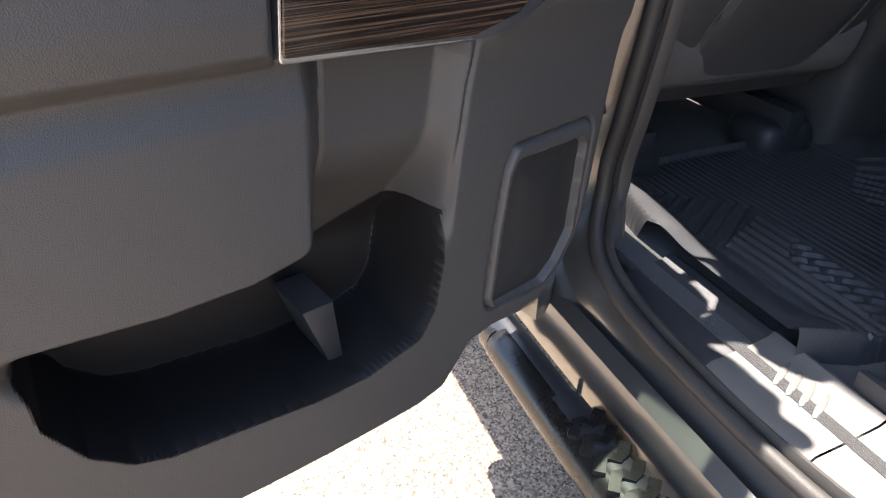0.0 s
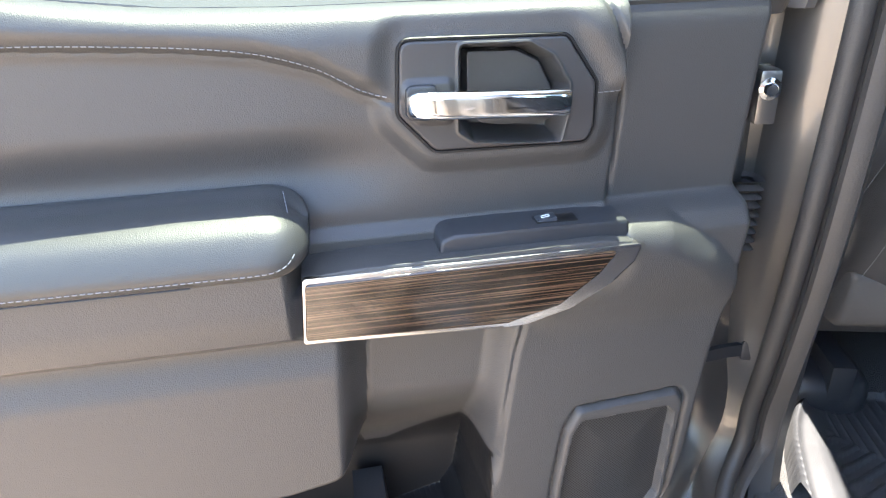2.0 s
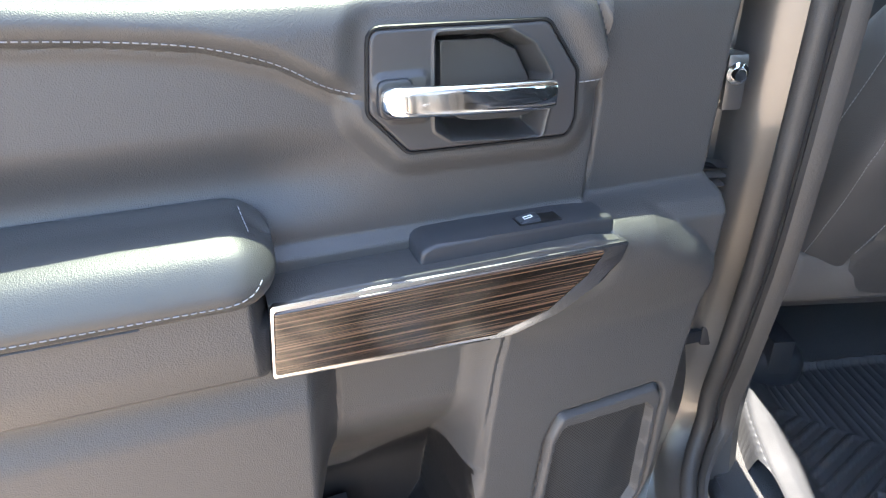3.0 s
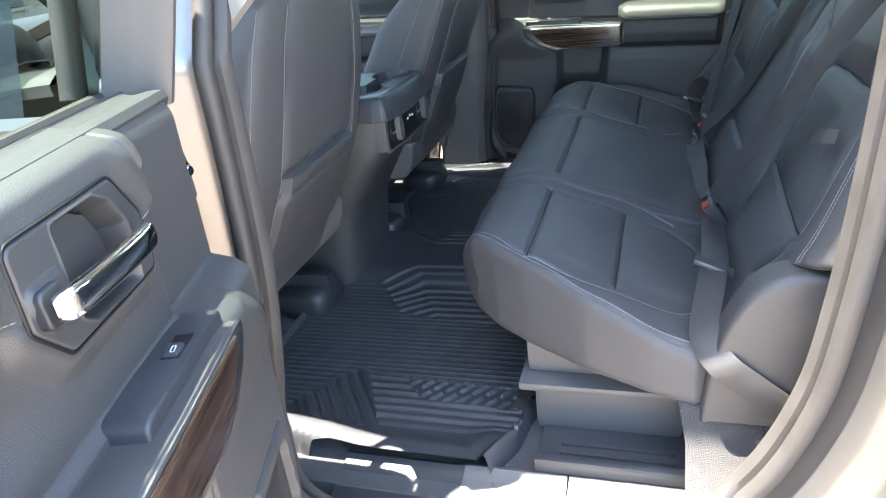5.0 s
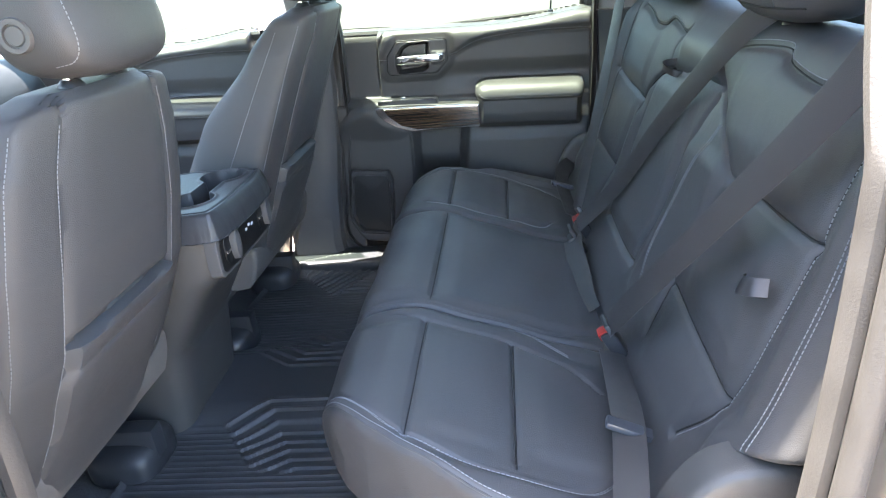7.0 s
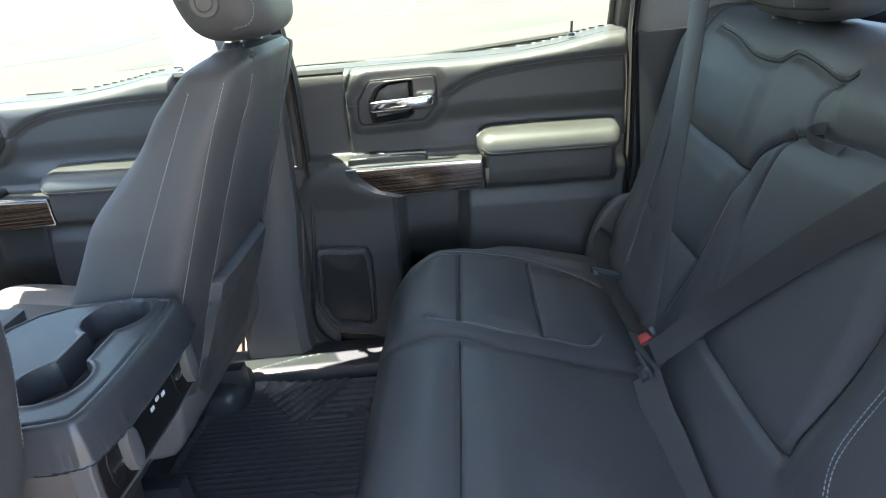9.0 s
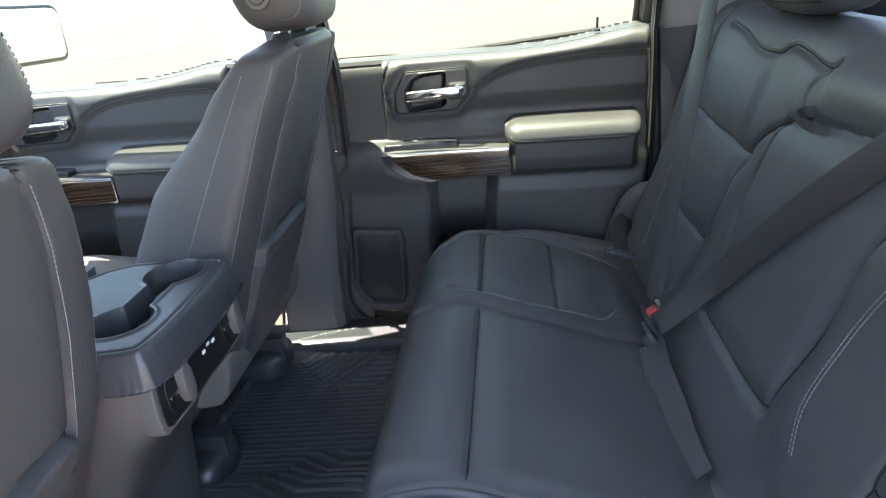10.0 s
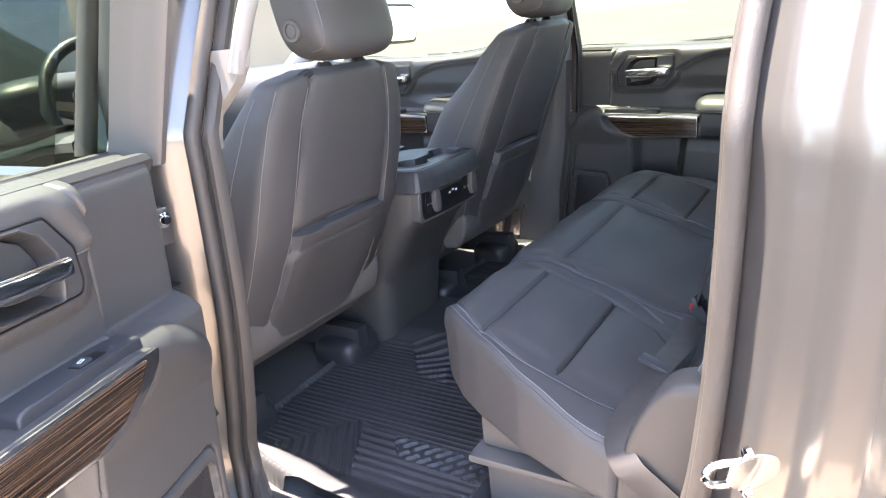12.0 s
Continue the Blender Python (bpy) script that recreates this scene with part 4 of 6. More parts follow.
seams(geo, [left_arc, [(p[0] + 0.006, p[1]) for p in left_arc], left_out, [(p[0] - 0.006, p[1]) for p in left_out], [(-np.interp(q, EDGE_Y, EDGE_X) + 0.016, q) for q in np.linspace(0.13, -0.30, 14)]], 2, 1, c1)
part("piping", tube(np.array(on_surface(geo, [(-np.interp(q, EDGE_Y, EDGE_X) + 0.008, q) for q in np.linspace(0.135, -0.31, 14)], 2, 1, 0.0)), 0.0018, 6), LEATHER, c1)
mid_l = smooth_line([(-0.228, 0.14), (-0.226, 0.0), (-0.222, -0.2), (-0.20, -0.29)])
geo = cushion(-0.237, 0.233, CUSHION, cushion_relief(
    [([(-0.20, 0.0), (0.205, 0.0)], 0.005, 0.0032), (mid_l, 0.003, 0.003)],
    [((-0.215, 0.225, -0.30, -0.006), 0.006), ((-0.215, 0.225, 0.008, 0.14), 0.007)]), 0.010)
c2 = part("seat_cushion", geo, LEATHER, bench)
creases(geo, [[(-0.215, 0.0), (0.215, 0.0)]], 2, 1, c2)
right_arc = smooth_line([(0.50, 0.085), (0.545, 0.06), (0.585, 0.0), (0.617, -0.10), (0.622, -0.17), (0.607, -0.225), (0.58, -0.25)])
right_in = smooth_line([(0.30, 0.06), (0.285, 0.02), (0.283, -0.05), (0.284, -0.16), (0.29, -0.22), (0.33, -0.25)])
geo = cushion(0.238, 0.735, CUSHION, cushion_relief(
    [([(0.30, 0.0), (0.575, 0.0)], 0.006, 0.0032), ([(0.292, -0.142), (0.60, -0.142)], 0.005, 0.0028),
     ([(p[0] + 0.012, p[1]) for p in right_in], 0.004, 0.003), ([(-p[0], p[1]) for p in left_out], 0.004, 0.003)],
    [((0.62, 0.71, -0.33, 0.12), 0.010), ((0.30, 0.60, -0.13, -0.005), 0.004), ((0.30, 0.60, 0.01, 0.13), 0.005), ((0.30, 0.58, -0.30, -0.15), 0.004)]), 0.022, plan=plan_right)
c3 = part("seat_cushion", geo, LEATHER, bench)
creases(geo, [[(0.285, 0.0), (0.580, 0.0)], [(0.285, -0.142), (0.605, -0.142)]], 2, 1, c3)
seams(geo, [right_arc, [(p[0] - 0.006, p[1]) for p in right_arc], right_in, [(p[0] + 0.006, p[1]) for p in right_in]], 2, 1, c3)

BACK = [(-0.300, 0.815), (-0.318, 0.85), (-0.350, 0.91), (-0.395, 1.00), (-0.432, 1.10), (-0.463, 1.20), (-0.492, 1.285), (-0.515, 1.335), (-0.545, 1.36), (-0.59, 1.362), (-0.63, 1.34), (-0.66, 1.2), (-0.66, 0.90), (-0.60, 0.81), (-0.45, 0.80)]


def back_relief(lines, pads):
    def f(x, y, z, ny, nz):
        face = smooth(0.1, 0.5, ny + 0.6 * nz)
        h = 0 * x
        for ln, depth, width in lines:
            h = h + groove(line_d(x, z, ln), depth, width) * face
        for (ax, bx, az, bz), up in pads:
            h = h + up * smooth(0, 0.04, x - ax) * smooth(0, 0.04, bx - x) * smooth(0, 0.04, z - az) * smooth(0, 0.04, bz - z) * face
        return h + 0.0012 * np.sin(x * 19 + z * 15) * np.sin(z * 27 - x * 11) * face
    return f


# joints of the backrest's cover, as (x, z)
near_up = smooth_line([(-0.14, 1.305), (-0.19, 1.272), (-0.219, 1.258), (-0.285, 1.217), (-0.353, 1.170)])
near_mid = smooth_line([(-0.353, 1.170), (-0.436, 1.178), (-0.556, 1.182), (-0.628, 1.186)])
near_in = smooth_line([(-0.353, 1.170), (-0.330, 1.097), (-0.315, 1.007), (-0.325, 0.91)])
near_low = [(-0.318, 0.998), (-0.61, 0.985)]
near_out = smooth_line([(-0.625, 1.355), (-0.622, 1.25), (-0.616, 1.10), (-0.600, 0.98), (-0.55, 0.90)])
near_yoke = smooth_line([(-0.14, 1.305), (-0.222, 1.329), (-0.350, 1.340), (-0.385, 1.326), (-0.47, 1.318), (-0.52, 1.322), (-0.60, 1.345)])
far_up = smooth_line([(0.105, 1.250), (0.162, 1.233), (0.221, 1.200), (0.248, 1.165)])
far_mid = smooth_line([(0.248, 1.165), (0.342, 1.169), (0.455, 1.171), (0.62, 1.180)])
far_in = smooth_line([(0.248, 1.165), (0.265, 1.09), (0.29, 1.009), (0.30, 0.91)])
far_low = [(0.293, 1.006), (0.60, 0.998)]
far_out = smooth_line([(0.610, 1.355), (0.608, 1.25), (0.604, 1.10), (0.59, 0.98), (0.54, 0.90)])
far_yoke = smooth_line([(0.08, 1.326), (0.105, 1.314), (0.176, 1.323), (0.242, 1.328), (0.278, 1.313), (0.365, 1.312), (0.458, 1.329), (0.548, 1.337)])
far_arc = smooth_line([(0.105, 1.314), (0.127, 1.287), (0.125, 1.266), (0.105, 1.250)])
mid_left = smooth_line([(-0.192, 1.25), (-0.160, 1.19), (-0.140, 1.11), (-0.125, 1.03), (-0.108, 0.942)])
mid_low = [(-0.108, 0.940), (0.03, 0.935), (0.171, 0.937)]
mid_right = smooth_line([(0.171, 0.937), (0.195, 1.05), (0.20, 1.13), (0.16, 1.238)])
mid_top = smooth_line([(-0.192, 1.268), (-0.05, 1.262), (0.105, 1.250)])
near_arc = smooth_line([(-0.262, 1.225), (-0.225, 1.16), (-0.198, 1.09), (-0.186, 1.00), (-0.215, 0.95)])
strong = [near_up, near_mid, mid_left, mid_low, far_up, far_mid, mid_right]
soft = [near_in, near_low, far_in, far_low]
geo = cushion(-0.732, 0.698, BACK, back_relief(
    [(q, 0.007, 0.0055) for q in strong] + [(q, 0.004, 0.0050) for q in soft] + [(near_out, 0.006, 0.0065), (far_out, 0.006, 0.0065), (near_yoke, 0.005, 0.0055), (far_yoke, 0.005, 0.0055), (mid_top, 0.006, 0.006), (far_arc, 0.003, 0.004)],
    [((-0.60, -0.24, 1.19, 1.33), 0.005), ((-0.59, -0.35, 1.00, 1.175), 0.005), ((-0.59, -0.33, 0.87, 0.99), 0.004), ((-0.75, -0.63, 0.88, 1.34), 0.011), ((-0.14, 0.20, 0.94, 1.25), 0.006), ((-0.18, 0.10, 1.262, 1.345), 0.008),
     ((-0.34, -0.13, 0.90, 1.20), 0.006), ((0.20, 0.28, 0.90, 1.16), 0.006), ((0.26, 0.58, 1.175, 1.31), 0.005), ((0.27, 0.58, 1.00, 1.165), 0.005), ((0.28, 0.58, 0.87, 0.995), 0.004), ((0.615, 0.72, 0.88, 1.34), 0.011)]), 0.03, 560, 340)
# the outer bolster ends over the cover beside the bench
v = np.array(geo[0])
k = mix(0.58, 1.0, smooth(0.965, 1.005, v[:, 2]))
v[:, 0] = np.where(v[:, 0] < -0.60, -0.60 + (v[:, 0] + 0.60) * k, v[:, 0])
geo = (v, geo[1])
b2 = part("backrest", geo, LEATHER, bench, "padded leather backrest with stitched panels and folding armrest")
creases(geo, strong + soft + [near_out, far_out, near_yoke, far_yoke], 1, 1, b2)
shift = lambda ln, dx, dz: [(p[0] + dx, p[1] + dz) for p in ln]
seams(geo, [near_arc, shift(near_arc, 0.007, 0), shift(near_out, -0.008, 0), shift(far_out, 0.008, 0), shift(near_yoke, 0, 0.007), shift(far_yoke, 0, 0.007), far_arc, shift(far_in, -0.010, 0),
            smooth_line([(-0.685, 1.30), (-0.695, 1.15), (-0.692, 0.98), (-0.675, 0.92)]), smooth_line([(-0.693, 1.30), (-0.703, 1.15), (-0.700, 0.98), (-0.683, 0.92)])], 1, 1, b2)
loop = curve([(0.088, -0.492, 1.264), (0.088, -0.470, 1.264), (0.076, -0.459, 1.261), (0.058, -0.462, 1.256), (0.046, -0.474, 1.250), (0.044, -0.492, 1.246)], 30)
turn = np.cross([0.0, 0.15, 1.0], np.gradient(loop, axis=0))
part("pull_strap", sweep(loop, [(-0.0065, -0.001), (0.0065, -0.001), (0.0065, 0.001), (-0.0065, 0.001)], turn / np.linalg.norm(turn, axis=1)[:, None]), BELT, b2, "black fabric pull strap")
for c in (-0.275, 0.295):
    hg = blob(c, -0.560, 1.455, 0.155, 0.062, 0.088, 3.6, 60, 36)
    hr = part("headrest", hg, LEATHER, bench)
    part("cover_joint", sweep(on_surface(hg, [(c - 0.125, 1.392), (c, 1.388), (c + 0.125, 1.392)], 1, 1, 0.0003), ring(0.0016, 5), (0.2, 0.9, 0.1)), SEAM, hr)
    seams(hg, [[(c - 0.065, 1.53), (c - 0.072, 1.46), (c - 0.060, 1.385)]], 1, 1, hr)
    for s in (-1, 1):
        x = c + 0.050 + s * 0.044
        part("post", rod((x, -0.565, 1.325), (x, -0.560, 1.41), 0.0075, 12), CHROME, hr)
        part("post_bezel", moved(lathe([(0.0001, 0.006), (0.014, 0.006), (0.022, 0.0), (0.024, -0.012)], 18), pose(x, -0.565, 1.362)), PLASTIC_DARK, hr)
# base box under the cushion
box = thing("underseat_storage_box", (0, -0.15, FLOOR), "grey plastic storage box under the rear bench", "storage box")
part("tray", rbox(-0.612, 0.612, -0.25, 0.0, FLOOR, 0.700, 0.012), PLASTIC, box)
part("rim", rbox(-0.635, 0.635, -0.27, 0.022, 0.700, 0.716, 0.006), PLASTIC, box)
part("inner_box", rbox(-0.600, 0.600, -0.26, 0.01, 0.716, 0.80, 0.01), PLASTIC, box)


# ---- front seats ----
RAKE_Z = [0.80, 0.87, 0.95, 1.06, 1.18, 1.25, 1.30, 1.36, 1.45]


def front_seat(c, y0, rake, kx, top, hx, hy):
    """rake: how far the back stands behind y0 at the heights RAKE_Z; kx: lean to the side; hx, hy: the headrest's place."""
    st = thing("front_seat", (c, y0, FLOOR), "dark leather front seat with a seatback pocket", "car seat", "front seats")
    up = top - 1.388
    zs = np.concatenate([np.linspace(0.80, 1.30 + up, 90), np.linspace(1.305 + up, top, 22)])
    n = 150
    a = np.linspace(0, 2 * math.pi, n, endpoint=False)
    rows = []
    for z in zs:
        rear = y0 + np.interp(z, RAKE_Z, rake)
        half = np.interp(z, [0.80, 0.9, 1.06, 1.2, 1.3 + up, 1.36 + up, 1.39 + up], [0.235, 0.248, 0.252, 0.242, 0.222, 0.195, 0.165])
        deep = np.interp(z, [0.80, 0.95, 1.2, 1.32 + up, 1.39 + up], [0.22, 0.205, 0.165, 0.13, 0.09])
        k = 1 - 0.93 * smooth(1.365 + up, 1.389 + up, z) ** 2 * 0.35
        e = 2 / 5.0
        cx = np.sign(np.cos(a)) * np.abs(np.cos(a)) ** e * half * k
        cy = np.sign(np.sin(a)) * np.abs(np.sin(a)) ** e
        y = rear + deep / 2 + cy * deep / 2 * k
        wing = 0.05 * smooth(0.6, 0.95, np.abs(cx) / half) * smooth(0.3, 1.0, cy) * smooth(1.33, 1.2, z)
        rows.append(np.stack([c + kx * (z - 0.87) + cx, y + wing, np.full(n, z)], 1))
    g = np.array(rows)
    z, y = g[..., 2], g[..., 1]
    x = g[..., 0] - c - kx * (z - 0.87)
    rear = y0 + np.interp(z, RAKE_Z, rake)
    face = smooth(0.05, 0.02, y - rear)
    edge = lambda zz: np.interp(zz, [0.80, 0.9, 1.06, 1.2, 1.3, 1.37], [0.170, 0.160, 0.150, 0.146, 0.136, 0.115])
    h = 0 * x
    h += -0.010 * np.exp(-((np.abs(x) - edge(z)) / 0.0032) ** 2) * face
    h += 0.007 * smooth(0.0, 0.05, edge(z) - np.abs(x)) * face
    pock = 1.062 + 0.012 * np.cos(x * 9)
    inside = smooth(0.0, 0.003, edge(z) - np.abs(x) - 0.002)
    h += 0.014 * smooth(0.004, -0.004, z - pock) * inside * face * smooth(0.86, 1.04, z)
    h += -0.012 * np.exp(-((z - pock - 0.006) / 0.005) ** 2) * inside * face
    h += -0.004 * np.exp(-((z - pock + 0.035) / 0.003) ** 2) * inside * face
    g[..., 1] -= h
    v, f = sheet(g, False, True)
    f = f + [tuple(range(n))[::-1], tuple(len(v) - n + i for i in range(n))]
    back = part("backrest", (v, f), LEATHER, st)
    ln = [[(c + kx * (q - 0.87) + s * (edge(q) + d), q) for q in np.linspace(0.90, 1.36 + up, 14)] for s in (-1, 1) for d in (0.008,)]
    seams((v, f), ln, 1, -1, back)
    for s in (-1, 1):
        p = on_surface((v, f), [(y0 + np.interp(q, RAKE_Z, rake) + 0.022, q) for q in np.linspace(0.83, 1.36 + up, 12)], 0, s)
        p2 = on_surface((v, f), [(y0 + np.interp(q, RAKE_Z, rake) + np.interp(q, [0.83, 1.36], [0.13, 0.07]), q) for q in np.linspace(0.83, 1.35 + up, 12)], 0, s)
        for q in (p, p2):
            if len(q) > 4:
                part("stitching", stitches(q, 0.0007, 0.004, 0.006, (0, 0, 0)), STITCH, back)["kind"] = "stuff"
    # lower flap and cushion
    b0 = np.interp(0.87, RAKE_Z, rake) - 0.085
    lo = cushion(c - 0.240, c + 0.240, [(y0 + b0 + 0.125, 0.790), (y0 + b0 + 0.098, 0.83), (y0 + b0 + 0.088, 0.875), (y0 + b0 + 0.092, 0.893), (y0 + b0 + 0.12, 0.897), (y0 + b0 + 0.20, 0.88), (y0 + b0 + 0.20, 0.795)], lambda x, y, z, ny, nz: 0 * x, 0.012, 30, 60)
    part("lower_flap", lo, BACK_CLOTH, st, "grey felt lower flap")
    cs = cushion(c - 0.26, c + 0.26, [(y0 + 0.19, 0.74), (y0 + 0.62, 0.74), (y0 + 0.70, 0.80), (y0 + 0.70, 0.90), (y0 + 0.62, 0.935), (y0 + 0.4, 0.90), (y0 + 0.2, 0.89)],
                 lambda x, y, z, ny, nz: 0.012 * smooth(0.16, 0.22, np.abs(x - c)) * smooth(0.3, 0.8, nz) - 0.005 * np.exp(-((np.abs(x - c) - 0.17) / 0.004) ** 2) * smooth(0.3, 0.8, nz), 0.03, 60, 90)
    part("seat_cushion", cs, LEATHER, st)
    for s in (-1, 1):
        part("seat_rail", rbox(c + s * 0.19 - 0.02, c + s * 0.19 + 0.02, y0 + 0.14, y0 + 0.66, FLOOR + 0.03, 0.70, 0.006), PLASTIC_DARK, st)
        part("rail_cover", blob(c + s * 0.20, y0 + 0.215, FLOOR + 0.025, 0.075, 0.075, 0.045, 3.4, 30, 16), PLASTIC_DARK, st)
    # headrest
    hz = 1.495 + up
    hg = blob(hx, hy, hz, 0.130, 0.072, 0.098, 3.6, 64, 40)
    vv = np.asarray(hg[0])
    vv[:, 1] += 0.02 * ((vv[:, 2] - hz) / 0.098)
    hr = part("headrest", (vv, hg[1]), LEATHER, st)
    for s in (-1, 1):
        p = on_surface((vv, hg[1]), [(hx + s * 0.112, q) for q in np.linspace(hz - 0.092, hz + 0.09, 12)], 1, -1)
        if len(p) > 4:
            part("stitching", stitches(p, 0.0008, 0.004, 0.006, (0, 0, 0)), STITCH, hr)["kind"] = "stuff"
        part("post", rod((hx + s * 0.055, hy + 0.0, 1.36 + up), (hx + s * 0.055, hy + 0.005, 1.42 + up), 0.0065, 12), CHROME, hr)
        part("post_bezel", moved(lathe([(0.0001, 0.007), (0.012, 0.007), (0.018, 0.0), (0.019, -0.015)], 16), pose(hx + s * 0.055, hy, 1.390 + up)), PLASTIC_DARK, hr)
    btn = lathe([(0.0001, 0.0035), (0.011, 0.0035), (0.0125, 0.0015), (0.014, 0.0015), (0.0145, 0.0045), (0.020, 0.0045), (0.0215, 0.002), (0.0215, -0.01)], 32)
    part("release_button", moved(btn, pose(hx - 0.129, hy + 0.0, hz - 0.035, 0, -90, 0)), PLASTIC, hr, "round release button")
    return st


front_seat(-0.42, 0.440, [0.118, 0.085, 0.045, 0.0, -0.028, -0.040, -0.048, -0.056, -0.06], 0.11, 1.388, -0.36, 0.408)
front_seat(0.42, 0.400, [0.105, 0.07, 0.04, 0.0, -0.052, -0.082, -0.103, -0.130, -0.165], 0.0, 1.425, 0.42, 0.302)

# ---- centre console ----
con = thing("centre_console", (0.0, 0.55, FLOOR), "dark grey centre console with rear cup holders and sockets", "console")
zs = np.concatenate([np.linspace(FLOOR, 1.05, 26), [1.062, 1.07]])
n = 90
a = np.linspace(0, 2 * math.pi, n, endpoint=False)
rows = []
for z in zs:
    rear = np.interp(z, [0.60, 0.80, 0.93, 0.97, 1.07], [0.56, 0.535, 0.455, 0.410, 0.392])
    half = np.interp(z, [0.60, 0.9, 1.07], [0.150, 0.165, 0.165])
    e = 2 / 7.0
    cx = np.sign(np.cos(a)) * np.abs(np.cos(a)) ** e * half
    cy = np.sign(np.sin(a)) * np.abs(np.sin(a)) ** e
    rows.append(np.stack([cx, (rear + 1.05) / 2 + cy * (1.05 - rear) / 2, np.full(n, z)], 1))
v, f = sheet(np.array(rows), False, True)
body = part("body", (v, f + [tuple(len(v) - n + i for i in range(n))]), DOOR_SKIN, con)
# cup holder top as relief
us, ws = np.arange(-0.168, 0.1685, 0.002), np.arange(0.370, 0.66, 0.002)
x, y = np.meshgrid(us, ws, indexing="ij")
rim = poly_d(x, y, soft_poly([(-0.168, 0.66), (-0.168, 0.415), (-0.14, 0.378), (0.14, 0.378), (0.168, 0.415), (0.168, 0.66)], 2))
h = 1.108 + 0.0 * x - 0.028 * smooth(-0.018, 0.0, rim) ** 2
cups = np.minimum(np.hypot(x + 0.062, y - 0.474) - 0.046, np.hypot(x - 0.098, y - 0.468) - 0.046)
slot = poly_d(x, y, [(-0.062, 0.452), (0.098, 0.452), (0.098, 0.490), (-0.062, 0.490)])
lip = np.minimum(cups, slot)
h += 0.003 * np.exp(-((lip - 0.004) / 0.004) ** 2)
h = mix(h, 1.045, smooth(0.001, -0.004, slot))
h = mix(h, 1.015, smooth(0.001, -0.005, cups))
h -= 0.004 * np.exp(-((rim + 0.022) / 0.002) ** 2)
h = mix(h, 1.055, smooth(-0.002, 0.001, rim))
part("cup_holder_tray", sheet(np.stack([x, y, h], -1), keep=rim < 0.003), PLASTIC_TOP, con, "dark tray with two cup holders")
lid = cushion(-0.16, 0.16, [(0.64, 1.05), (0.64, 1.10), (0.66, 1.118), (0.9, 1.125), (1.02, 1.12), (1.04, 1.09), (1.04, 1.05)], lambda x, y, z, ny, nz: 0 * x, 0.02, 40, 80)
part("armrest_lid", lid, LEATHER, con, "padded leather lid")
# socket panel
pan = soft_poly([(-0.145, 0.990), (-0.140, 1.050), (-0.125, 1.060), (0.120, 1.058), (0.136, 1.045), (0.138, 0.990), (0.125, 0.978), (-0.130, 0.978)], 1)
back_up = lambda geo: (np.stack([np.asarray(geo[0])[:, 0], 0.4045 - np.asarray(geo[0])[:, 2], np.asarray(geo[0])[:, 1]], 1), geo[1])
panel = part("socket_panel", back_up(plate(pan, -0.01, 0.0065, 0.001)), BLACK, con, "black socket panel")
wide = [(-0.002 + (q[0] + 0.002) * 1.07, 1.018 + (q[1] - 1.018) * 1.20) for q in pan]
part("panel_frame", back_up(plate(wide, -0.02, 0.0045, 0.003, 3)), PLASTIC, panel)
for x0 in (-0.105, 0.082):
    part("socket_flap", back_up(plate(soft_poly([(x0 + 0.008, 0.990), (x0 + 0.036, 0.992), (x0 + 0.034, 1.048), (x0 + 0.010, 1.050)], 1), 0.004, 0.020, 0.003)), PLASTIC, panel)
    part("socket_pin", back_up(rbox(x0 - 0.018, x0 + 0.002, 1.014, 1.020, 0.004, 0.012, 0.002)), CHROME, panel)
    part("socket_well", back_up(plate(soft_poly([(x0 - 0.022, 0.992), (x0 + 0.006, 0.992), (x0 + 0.006, 1.045), (x0 - 0.022, 1.045)], 1), 0.005, 0.0085, 0.001)), BLACK, panel)
for i, x0 in enumerate((-0.012, 0.005, 0.022)):
    part("usb_mark", back_up(rbox(x0, x0 + 0.009, 1.018 + 0.004 * (i % 2), 1.023 + 0.004 * (i % 2), 0.005, 0.0078, 0)), WHITE, panel)

# ---- floor mat: one rubber sheet with ribs and chevrons ----
step = 0.0032
us, ws = np.arange(-0.735, 0.736, step), np.arange(-0.01, 0.70, step)
x, y = np.meshgrid(us, ws, indexing="ij")
edge = poly_d(x, y, soft_poly([(-0.70, 0.56), (-0.745, 0.36), (-0.755, 0.22), (-0.755, -0.02), (0.755, -0.02), (0.755, 0.36), (0.70, 0.56), (0.60, 0.655), (-0.60, 0.655)], 2))
h = np.full(x.shape, FLOOR + 0.006)
hump = smooth(0.20, 0.10, np.abs(x - 0.03)) * smooth(0.16, 0.28, y)
h += 0.03 * hump
ribs = smooth(-0.635, -0.625, -np.abs(x)) * smooth(0.12, 0.14, np.abs(x))
h += 0.0020 * smooth(0.55, 1.0, np.cos(x * 2 * math.pi / 0.0165)) * ribs
X = np.abs(x)
# outer chevron: slanting bars that turn into rails along the sill
band = poly_d(X, y, [(0.650, 0.525), (0.617, 0.509), (0.487, 0.401), (0.500, 0.300), (0.566, 0.238), (0.580, 0.035), (0.660, 0.02), (0.660, 0.40)])
zone = smooth(0.004, -0.004, band)
h = mix(h, FLOOR + 0.004, zone)
slant = y > 0.31 + (0.627 - X) * 0.54
bars = np.where(slant, np.cos((0.58 * X + 0.81 * y) * 2 * math.pi / 0.0245), np.cos((X - 0.6) * 2 * math.pi / 0.0225))
h += 0.0055 * smooth(0.2, 0.65, bars) * zone
# two rows of slanting treads beside the rails
ladder = smooth(0.003, -0.003, poly_d(X, y, [(0.502, 0.300), (0.566, 0.236), (0.580, 0.045), (0.512, 0.055)]))
h = mix(h, FLOOR + 0.003, ladder)
